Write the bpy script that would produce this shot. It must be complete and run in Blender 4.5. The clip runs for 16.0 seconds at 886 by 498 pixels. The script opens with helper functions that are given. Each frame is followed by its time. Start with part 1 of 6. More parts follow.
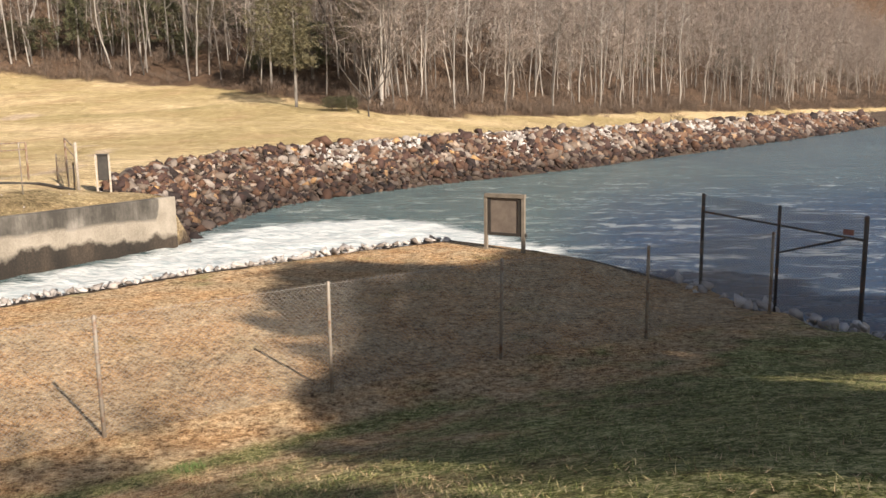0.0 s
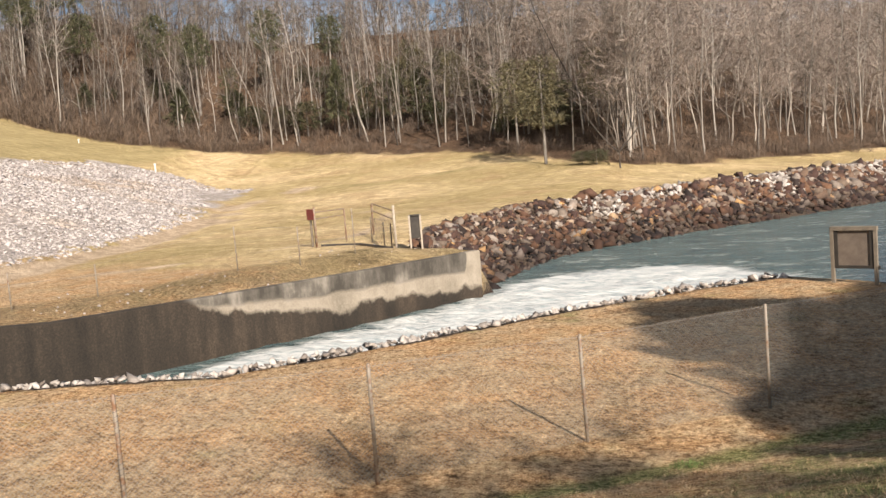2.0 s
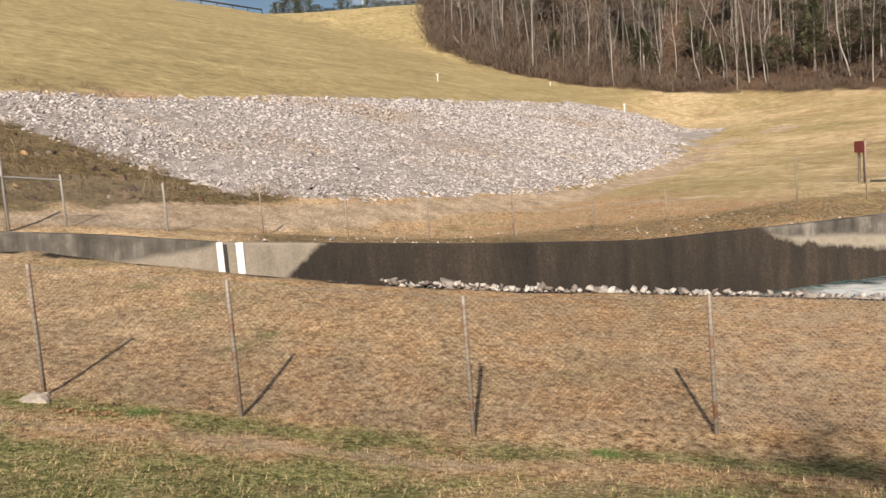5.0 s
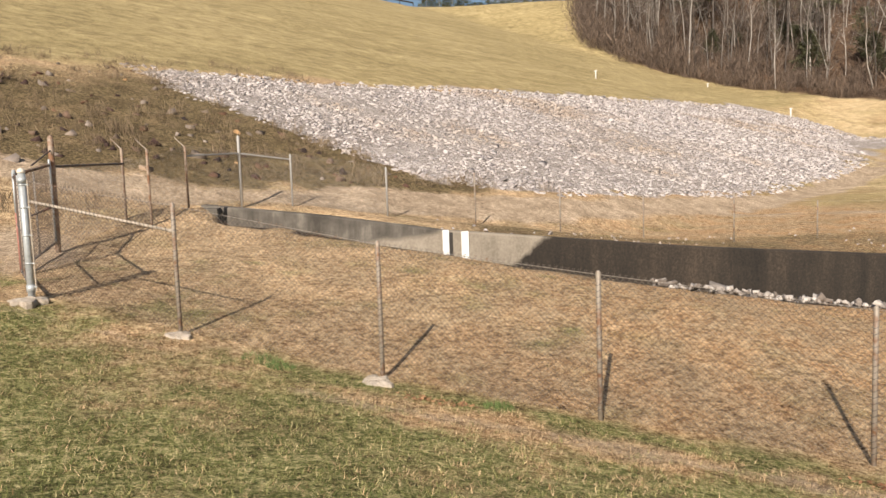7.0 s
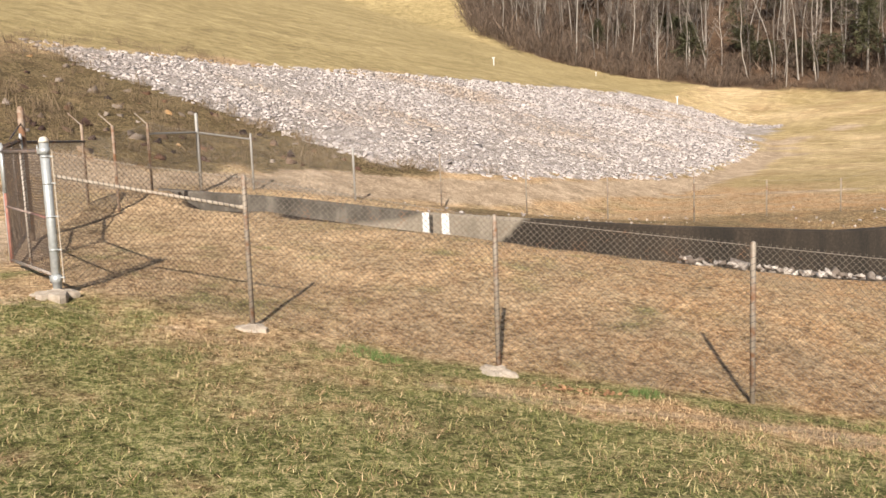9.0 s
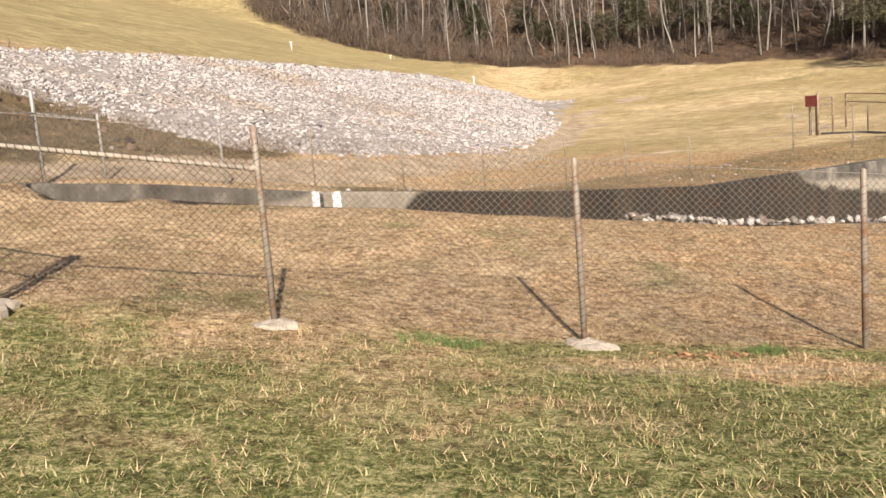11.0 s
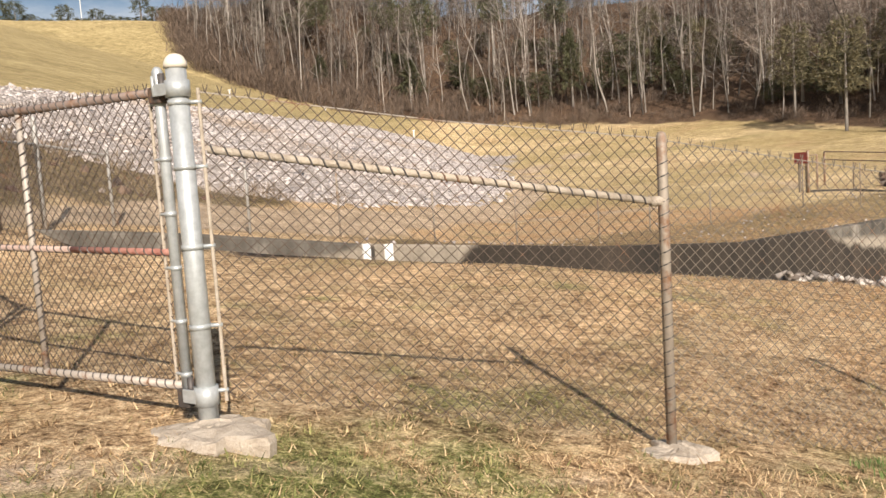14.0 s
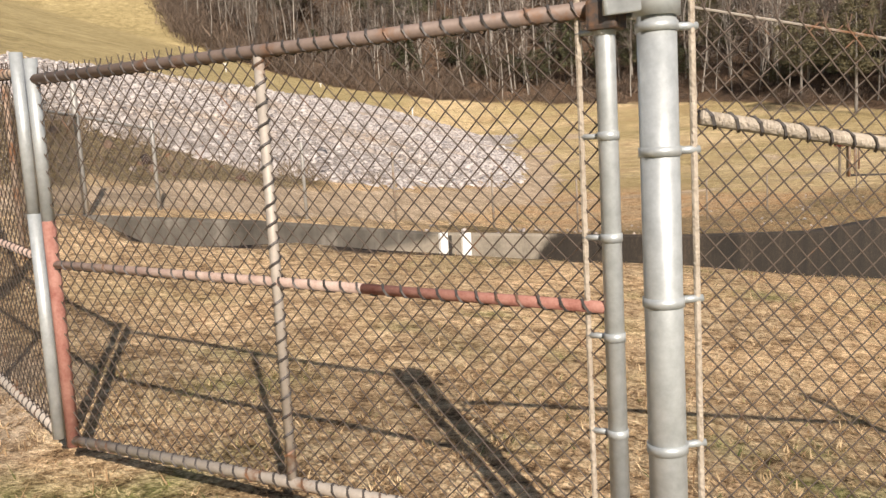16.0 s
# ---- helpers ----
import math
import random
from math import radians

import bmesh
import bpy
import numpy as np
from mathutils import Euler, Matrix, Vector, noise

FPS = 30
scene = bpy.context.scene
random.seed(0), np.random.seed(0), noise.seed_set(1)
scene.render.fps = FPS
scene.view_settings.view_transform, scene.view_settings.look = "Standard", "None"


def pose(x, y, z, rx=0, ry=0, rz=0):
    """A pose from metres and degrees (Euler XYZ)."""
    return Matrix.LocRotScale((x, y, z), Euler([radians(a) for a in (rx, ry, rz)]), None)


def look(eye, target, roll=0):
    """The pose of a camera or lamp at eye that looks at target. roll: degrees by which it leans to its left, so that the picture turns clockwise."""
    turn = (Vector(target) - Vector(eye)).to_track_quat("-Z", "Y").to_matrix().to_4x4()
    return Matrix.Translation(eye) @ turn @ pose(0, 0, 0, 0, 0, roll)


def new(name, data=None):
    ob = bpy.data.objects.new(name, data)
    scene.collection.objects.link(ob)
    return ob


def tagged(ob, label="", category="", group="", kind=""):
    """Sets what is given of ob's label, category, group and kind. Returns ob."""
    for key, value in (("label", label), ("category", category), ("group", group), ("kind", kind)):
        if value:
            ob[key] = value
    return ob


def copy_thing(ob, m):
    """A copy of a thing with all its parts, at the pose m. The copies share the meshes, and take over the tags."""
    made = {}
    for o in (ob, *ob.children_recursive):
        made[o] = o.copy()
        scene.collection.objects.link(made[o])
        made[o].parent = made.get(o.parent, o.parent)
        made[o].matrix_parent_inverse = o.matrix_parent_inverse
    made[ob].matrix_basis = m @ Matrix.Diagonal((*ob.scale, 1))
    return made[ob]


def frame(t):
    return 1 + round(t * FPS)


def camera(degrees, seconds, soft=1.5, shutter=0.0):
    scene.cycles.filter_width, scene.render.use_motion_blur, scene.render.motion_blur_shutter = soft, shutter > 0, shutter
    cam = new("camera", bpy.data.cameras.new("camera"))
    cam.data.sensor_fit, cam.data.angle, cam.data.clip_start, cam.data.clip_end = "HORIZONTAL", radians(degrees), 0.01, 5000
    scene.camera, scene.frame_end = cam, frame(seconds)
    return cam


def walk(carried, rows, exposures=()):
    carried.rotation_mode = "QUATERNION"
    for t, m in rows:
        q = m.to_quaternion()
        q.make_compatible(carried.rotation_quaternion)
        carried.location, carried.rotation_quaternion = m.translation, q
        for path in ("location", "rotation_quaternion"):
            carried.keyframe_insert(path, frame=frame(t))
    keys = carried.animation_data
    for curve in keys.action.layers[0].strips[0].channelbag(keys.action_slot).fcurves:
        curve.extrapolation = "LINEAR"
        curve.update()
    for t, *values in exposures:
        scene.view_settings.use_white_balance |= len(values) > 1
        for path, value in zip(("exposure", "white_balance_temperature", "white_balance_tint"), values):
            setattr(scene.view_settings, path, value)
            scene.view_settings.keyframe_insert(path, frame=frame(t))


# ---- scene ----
cam = camera(55.1, 16.0)
PATH = [
    (0, (2.161, 6.253, 4.557), (1.98, 8.218, 4.23), -0.7),
    (0.5, (1.379, 5.636, 4.58), (1.106, 7.598, 4.301), -0.4),
    (1, (0.603, 4.966, 4.58), (0.063, 6.884, 4.404), -2.2),
    (1.5, (-0.202, 4.391, 4.556), (-0.755, 6.304, 4.373), -2.5),
    (2, (-0.982, 3.793, 4.526), (-1.669, 5.664, 4.354), -4.7),
    (2.5, (-1.887, 3.176, 4.493), (-2.858, 4.92, 4.373), -3.1),
    (3, (-2.643, 2.586, 4.432), (-3.83, 4.188, 4.287), -4.8),
    (3.5, (-3.49, 2.083, 4.405), (-4.841, 3.549, 4.239), -3.5),
    (4, (-4.192, 1.589, 4.326), (-5.632, 2.961, 4.115), -4.1),
    (6.5, (-7.729, -0.675, 4.236), (-9.313, 0.528, 4.028), -3.2),
    (7, (-8.272, -1.215, 4.279), (-9.936, -0.126, 4.069), -2.1),
    (7.5, (-8.984, -1.693, 4.252), (-10.609, -0.546, 4.044), -2.6),
    (8, (-9.551, -2.093, 4.223), (-11.137, -0.895, 4.0), -4.0),
    (10.5, (-13.485, -3.392, 3.8), (-14.736, -1.855, 3.533), -1.7),
    (11, (-14.306, -3.374, 3.73), (-15.432, -1.749, 3.429), -5.0),
    (11.5, (-15.144, -3.312, 3.71), (-16.105, -1.57, 3.507), -1.6),
    (12, (-15.959, -3.2, 3.648), (-17.049, -1.524, 3.586), -4.0),
    (12.5, (-16.761, -3.101, 3.626), (-17.818, -1.406, 3.521), -2.5),
    (13, (-17.473, -3.048, 3.635), (-18.595, -1.397, 3.517), -4.7),
    (13.5, (-18.205, -2.911, 3.679), (-19.268, -1.222, 3.552), -1.7),
    (14, (-18.851, -2.737, 3.704), (-19.807, -0.99, 3.516), -3.9),
    (14.5, (-19.559, -2.515, 3.758), (-20.51, -0.764, 3.588), -4.1),
    (15, (-20.2, -2.334, 3.801), (-21.193, -0.605, 3.642), -4.4),
    (15.5, (-20.904, -2.056, 3.834), (-21.914, -0.337, 3.67), -4.2),
    (16, (-21.556, -1.828, 3.848), (-22.48, -0.071, 3.608), -3.3),
]

walk(cam, [(t, look(eye, target, roll)) for t, eye, target, roll in PATH], [(0, 0.82), (0.5, 1.12), (1, 0.85), (2, 0.7), (2.5, 0.69), (3, 0.48), (4, 0.39), (6.5, 0.46), (7, 0.52), (8, 0.58), (10.5, 0.7), (11.5, 0.72), (13, 0.66), (14.5, 0.58), (16, 0.5)])

# ---- world, sun, exposure ----
SUN_AZ, SUN_EL = 137.0, 31.0
world = bpy.data.worlds.new("sky_world")
scene.world = world
world.use_nodes = True
wn = world.node_tree.nodes
sky = wn.new("ShaderNodeTexSky")
sky.sky_type = "NISHITA"
sky.sun_disc = False
sky.sun_elevation = radians(SUN_EL)
sky.sun_rotation = radians(SUN_AZ)
sky.altitude = 300
sky.dust_density = 1.6
sky.ozone_density = 1.6
wn["Background"].inputs["Strength"].default_value = 0.05
# thin fair-weather cloud over the whole sky
wl = world.node_tree.links
cloud_pos = wn.new("ShaderNodeMapping")
cloud_pos.inputs["Scale"].default_value = (1.0, 1.0, 3.2)
wl.new(wn.new("ShaderNodeTexCoord").outputs["Generated"], cloud_pos.inputs["Vector"])
cloud = wn.new("ShaderNodeTexNoise")
cloud.inputs["Scale"].default_value = 4.5
cloud.inputs["Detail"].default_value = 7
cloud.inputs["Roughness"].default_value = 0.62
wl.new(cloud_pos.outputs["Vector"], cloud.inputs["Vector"])
cloud_ramp = wn.new("ShaderNodeValToRGB")
cloud_ramp.color_ramp.elements[0].position = 0.5
cloud_ramp.color_ramp.elements[1].position = 0.76
wl.new(cloud.outputs["Fac"], cloud_ramp.inputs["Fac"])
sky_mix = wn.new("ShaderNodeMix")
sky_mix.data_type = "RGBA"
sky_mix.inputs["B"].default_value = (8.5, 9.0, 9.8, 1)
wl.new(cloud_ramp.outputs["Color"], sky_mix.inputs["Factor"])
wl.new(sky.outputs[0], sky_mix.inputs["A"])
wl.new(sky_mix.outputs["Result"], wn["Background"].inputs["Color"])
sun = new("sun", bpy.data.lights.new("sun", "SUN"))
sun.data.energy = 5.0
sun.data.angle = radians(0.55)
sun.data.color = (1.0, 0.885, 0.775)
sun_dir = Vector((math.sin(radians(SUN_AZ)) * math.cos(radians(SUN_EL)), math.cos(radians(SUN_AZ)) * math.cos(radians(SUN_EL)), math.sin(radians(SUN_EL))))
sun.matrix_world = look(sun_dir * 100, (0, 0, 0))
scene.view_settings.exposure = 0.55

# ---- materials ----
def mat(name, rough=0.85, metal=0.0):
    m = bpy.data.materials.new(name)
    m.use_nodes = True
    n = m.node_tree.nodes
    b = n["Principled BSDF"]
    b.inputs["Roughness"].default_value = rough
    b.inputs["Metallic"].default_value = metal
    return m, n, m.node_tree.links, b


def noise_tex(n, l, scale, detail=4.0, rough=0.6, vec=None):
    t = n.new("ShaderNodeTexNoise")
    t.inputs["Scale"].default_value = scale
    t.inputs["Detail"].default_value = detail
    t.inputs["Roughness"].default_value = rough
    if vec is not None:
        l.new(vec, t.inputs["Vector"])
    return t.outputs["Fac"]


def ramp(n, l, fac, stops):
    r = n.new("ShaderNodeValToRGB")
    els = r.color_ramp.elements
    while len(els) < len(stops):
        els.new(0.5)
    for e, (p, c) in zip(els, stops):
        e.position = p
        e.color = (*c, 1) if len(c) == 3 else c
    l.new(fac, r.inputs["Fac"])
    return r.outputs["Color"]


def mix(n, l, fac, a, b, mode="MIX"):
    x = n.new("ShaderNodeMix")
    x.data_type = "RGBA"
    x.blend_type = mode
    for sock, v in ((x.inputs["Factor"], fac), (x.inputs["A"], a), (x.inputs["B"], b)):
        if isinstance(v, (int, float)):
            sock.default_value = v
        elif isinstance(v, tuple):
            sock.default_value = (*v, 1)
        else:
            l.new(v, sock)
    return x.outputs["Result"]


def mth(n, l, op, a, b=0.0, clamp=False):
    x = n.new("ShaderNodeMath")
    x.operation = op
    x.use_clamp = clamp
    for i, v in ((0, a), (1, b)):
        if isinstance(v, (int, float)):
            x.inputs[i].default_value = v
        else:
            l.new(v, x.inputs[i])
    return x.outputs[0]


def bump(n, l, b, height, strength=0.4, dist=0.02):
    x = n.new("ShaderNodeBump")
    x.inputs["Strength"].default_value = strength
    x.inputs["Distance"].default_value = dist
    l.new(height, x.inputs["Height"])
    l.new(x.outputs[0], b.inputs["Normal"])


def world_pos(n):
    return n.new("ShaderNodeNewGeometry").outputs["Position"]


def attr(n, name):
    a = n.new("ShaderNodeAttribute")
    a.attribute_name = name
    return a


def island(n):
    return n.new("ShaderNodeNewGeometry").outputs["Random Per Island"]


def obj_random(n):
    return n.new("ShaderNodeObjectInfo").outputs["Random"]


def simple(name, dark, light, scale, rough=0.85, metal=0.0, bumps=0.3, dist=0.01, rand=None):
    """Two-colour mottled surface with coarse and fine grain."""
    m, n, l, b = mat(name, rough, metal)
    p = world_pos(n)
    a = noise_tex(n, l, scale, 5, 0.65, p)
    f = noise_tex(n, l, scale * 9, 3, 0.6, p)
    v = mth(n, l, "ADD", mth(n, l, "MULTIPLY", a, 0.7), mth(n, l, "MULTIPLY", f, 0.3))
    if rand is not None:
        r = obj_random(n) if rand == "object" else island(n)
        v = mth(n, l, "ADD", mth(n, l, "MULTIPLY", v, 0.55), mth(n, l, "MULTIPLY", r, 0.45))
    l.new(ramp(n, l, v, [(0.3, dark), (0.7, light)]), b.inputs["Base Color"])
    bump(n, l, b, f, bumps, dist)
    return m


def ground_material():
    m, n, l, b = mat("winter_ground", 0.95)
    p = world_pos(n)
    z1, z2 = attr(n, "zone"), attr(n, "zone_b")
    s1 = n.new("ShaderNodeSeparateColor")
    l.new(z1.outputs["Color"], s1.inputs[0])
    s2 = n.new("ShaderNodeSeparateColor")
    l.new(z2.outputs["Color"], s2.inputs[0])
    big = noise_tex(n, l, 0.35, 6, 0.6, p)
    mid = noise_tex(n, l, 2.2, 6, 0.7, p)
    fine = noise_tex(n, l, 26, 4, 0.75, p)
    grain = noise_tex(n, l, 60, 3, 0.7, p)
    clump = noise_tex(n, l, 8.5, 4, 0.7, p)
    v = mth(n, l, "ADD", mth(n, l, "MULTIPLY", mid, 0.2), mth(n, l, "ADD", mth(n, l, "MULTIPLY", fine, 0.44), mth(n, l, "MULTIPLY", clump, 0.36)))
    v = mth(n, l, "ADD", mth(n, l, "MULTIPLY", mth(n, l, "SUBTRACT", v, 0.5), 3.7), 0.5, True)
    straw = ramp(n, l, v, [(0.12, (0.125, 0.072, 0.036)), (0.45, (0.57, 0.405, 0.24)), (0.8, (0.90, 0.73, 0.49))])
    green = ramp(n, l, v, [(0.12, (0.035, 0.046, 0.012)), (0.45, (0.165, 0.19, 0.056)), (0.8, (0.56, 0.49, 0.26))])
    dirt = ramp(n, l, v, [(0.25, (0.40, 0.305, 0.21)), (0.75, (0.68, 0.55, 0.41))])
    litter = ramp(n, l, v, [(0.3, (0.05, 0.034, 0.024)), (0.55, (0.125, 0.085, 0.058)), (0.8, (0.25, 0.16, 0.105))])
    meadow = ramp(n, l, v, [(0.25, (0.48, 0.35, 0.18)), (0.5, (0.69, 0.54, 0.315)), (0.75, (0.85, 0.71, 0.475))])
    brush = ramp(n, l, v, [(0.2, (0.045, 0.037, 0.018)), (0.5, (0.172, 0.13, 0.068)), (0.8, (0.37, 0.29, 0.165))])

    def edge(x, lo=0.35, hi=0.65):
        y = mth(n, l, "ADD", x, mth(n, l, "MULTIPLY", mth(n, l, "SUBTRACT", mth(n, l, "ADD", mid, big), 1.0), 0.55))
        mr = n.new("ShaderNodeMapRange")
        mr.inputs["From Min"].default_value = lo
        mr.inputs["From Max"].default_value = hi
        l.new(y, mr.inputs["Value"])
        return mr.outputs["Result"]

    russet = ramp(n, l, v, [(0.12, (0.085, 0.044, 0.019)), (0.45, (0.41, 0.24, 0.115)), (0.8, (0.71, 0.50, 0.29))])
    patch = noise_tex(n, l, 0.9, 5, 0.68, p)
    s3 = n.new("ShaderNodeSeparateColor")
    l.new(attr(n, "zone_c").outputs["Color"], s3.inputs[0])
    straw = mix(n, l, mth(n, l, "MULTIPLY", ramp(n, l, patch, [(0.4, (0, 0, 0)), (0.58, (1, 1, 1))]), s3.outputs["Blue"]), straw, russet)
    ragged = mth(n, l, "MULTIPLY", mth(n, l, "SUBTRACT", mth(n, l, "ADD", mid, clump), 1.0), 1.1)
    turf = mth(n, l, "ADD", s1.outputs["Red"], mth(n, l, "MULTIPLY", ragged, mth(n, l, "MULTIPLY", s1.outputs["Red"], 1.6, True)), True)
    c = mix(n, l, turf, straw, green)
    mpw = n.new("ShaderNodeMapping")
    mpw.inputs["Rotation"].default_value = (0, 0, radians(28))
    mpw.inputs["Scale"].default_value = (0.03, 0.06, 0.1)
    l.new(p, mpw.inputs["Vector"])
    wide = noise_tex(n, l, 1.0, 7, 0.66, mpw.outputs["Vector"])
    olive = ramp(n, l, v, [(0.25, (0.24, 0.185, 0.07)), (0.75, (0.50, 0.405, 0.19))])
    meadow = mix(n, l, ramp(n, l, wide, [(0.42, (0, 0, 0)), (0.56, (0.7, 0.7, 0.7))]), meadow, olive)
    meadow = mix(n, l, ramp(n, l, noise_tex(n, l, 0.16, 6, 0.7, p), [(0.5, (0, 0, 0)), (0.66, (0.8, 0.8, 0.8))]), meadow, ramp(n, l, v, [(0.2, (0.36, 0.24, 0.12)), (0.8, (0.62, 0.46, 0.27))]))
    mps = n.new("ShaderNodeMapping")
    mps.inputs["Rotation"].default_value = (0, 0, radians(-18))
    mps.inputs["Scale"].default_value = (0.2, 0.06, 0.3)
    l.new(p, mps.inputs["Vector"])
    rows = noise_tex(n, l, 1.0, 7, 0.68, mps.outputs["Vector"])
    slope = ramp(n, l, mth(n, l, "ADD", mth(n, l, "MULTIPLY", rows, 0.65), mth(n, l, "MULTIPLY", v, 0.35)), [(0.34, (0.33, 0.27, 0.135)), (0.5, (0.44, 0.36, 0.185)), (0.68, (0.56, 0.46, 0.255))])
    c = mix(n, l, edge(s2.outputs["Red"]), c, meadow)
    c = mix(n, l, edge(s2.outputs["Blue"]), c, slope)
    c = mix(n, l, edge(s2.outputs["Green"]), c, brush)
    c = mix(n, l, edge(s1.outputs["Blue"]), c, litter)
    c = mix(n, l, edge(s1.outputs["Green"]), c, dirt)
    stony = ramp(n, l, v, [(0.3, (0.03, 0.022, 0.017)), (0.7, (0.13, 0.10, 0.08))])
    c = mix(n, l, edge(s3.outputs["Red"]), c, stony)
    c = mix(n, l, edge(s3.outputs["Green"]), c, ramp(n, l, v, [(0.2, (0.30, 0.27, 0.255)), (0.7, (0.56, 0.515, 0.49))]))
    c = mix(n, l, 0.58, c, ramp(n, l, grain, [(0.36, (0.3, 0.28, 0.26)), (0.64, (1.4, 1.4, 1.4))]), "MULTIPLY")
    c = mix(n, l, 0.42, c, ramp(n, l, clump, [(0.36, (0.42, 0.39, 0.36)), (0.5, (0.98, 0.98, 0.98)), (0.66, (1.3, 1.28, 1.22))]), "MULTIPLY")
    c = mix(n, l, 0.75, c, ramp(n, l, patch, [(0.38, (0.66, 0.63, 0.58)), (0.6, (1.16, 1.14, 1.1))]), "MULTIPLY")
    c = mix(n, l, 0.3, c, ramp(n, l, big, [(0.35, (0.62, 0.6, 0.56)), (0.62, (1, 1, 1))]), "MULTIPLY")
    l.new(c, b.inputs["Base Color"])
    b.inputs["Specular IOR Level"].default_value = 0.15
    bump(n, l, b, mth(n, l, "ADD", mth(n, l, "ADD", fine, mth(n, l, "MULTIPLY", clump, 1.8)), grain), 0.6, 0.045)
    return m


def grass_material():
    m, n, l, b = mat("grass_blades", 0.8)
    r = island(n)
    g = attr(n, "green").outputs["Fac"]
    straw = ramp(n, l, r, [(0.0, (0.12, 0.065, 0.03)), (0.5, (0.45, 0.305, 0.165)), (1.0, (0.74, 0.56, 0.335))])
    grn = ramp(n, l, r, [(0.0, (0.04, 0.06, 0.015)), (0.5, (0.18, 0.188, 0.062)), (0.8, (0.36, 0.335, 0.135)), (1.0, (0.54, 0.45, 0.25))])
    l.new(mix(n, l, g, straw, grn), b.inputs["Base Color"])
    b.inputs["Specular IOR Level"].default_value = 0.2
    return m


def water_material():
    m, n, l, b = mat("river_water", 0.12)
    b.inputs["IOR"].default_value = 1.33
    b.inputs["Specular IOR Level"].default_value = 0.4
    p = world_pos(n)
    mp = n.new("ShaderNodeMapping")
    mp.inputs["Rotation"].default_value = (0, 0, radians(-52))
    mp.inputs["Scale"].default_value = (0.35, 1.0, 1.0)
    l.new(p, mp.inputs["Vector"])
    q = mp.outputs["Vector"]
    warp = n.new("ShaderNodeTexNoise")
    warp.inputs["Scale"].default_value = 0.35
    warp.inputs["Detail"].default_value = 3
    l.new(q, warp.inputs["Vector"])
    wv = n.new("ShaderNodeVectorMath")
    wv.operation = "MULTIPLY_ADD"
    wv.inputs[1].default_value = (2.2, 2.2, 0)
    l.new(warp.outputs["Color"], wv.inputs[0])
    l.new(q, wv.inputs[2])
    streak = noise_tex(n, l, 0.75, 7, 0.72, wv.outputs[0])
    fine = noise_tex(n, l, 3.2, 5, 0.7, wv.outputs[0])
    f = attr(n, "foam").outputs["Fac"]
    sv = mth(n, l, "ADD", mth(n, l, "MULTIPLY", streak, 0.62), mth(n, l, "MULTIPLY", fine, 0.38))
    fo = mth(n, l, "ADD", f, mth(n, l, "MULTIPLY", mth(n, l, "SUBTRACT", sv, 0.5), 3.0))
    mr = n.new("ShaderNodeMapRange")
    mr.inputs["From Min"].default_value = 0.42
    mr.inputs["From Max"].default_value = 0.85
    l.new(fo, mr.inputs["Value"])
    foam = mr.outputs["Result"]
    deep = ramp(n, l, streak, [(0.3, (0.045, 0.085, 0.095)), (0.7, (0.17, 0.22, 0.205))])
    # bluer tone puts the sky's reflection into the water colour
    blue = ramp(n, l, streak, [(0.3, (0.012, 0.03, 0.075)), (0.7, (0.05, 0.085, 0.14))])
    deep = mix(n, l, attr(n, "sky_tint").outputs["Fac"], deep, blue)
    froth = ramp(n, l, fine, [(0.36, (0.36, 0.41, 0.41)), (0.56, (0.66, 0.665, 0.63))])
    l.new(mix(n, l, foam, deep, froth), b.inputs["Base Color"])
    ro = n.new("ShaderNodeMapRange")
    ro.inputs["To Min"].default_value = 0.24
    ro.inputs["To Max"].default_value = 0.8
    l.new(foam, ro.inputs["Value"])
    l.new(ro.outputs["Result"], b.inputs["Roughness"])
    h = mth(n, l, "ADD", noise_tex(n, l, 1.6, 6, 0.62, q), mth(n, l, "MULTIPLY", foam, 0.25))
    bump(n, l, b, h, 0.75, 0.32)
    return m


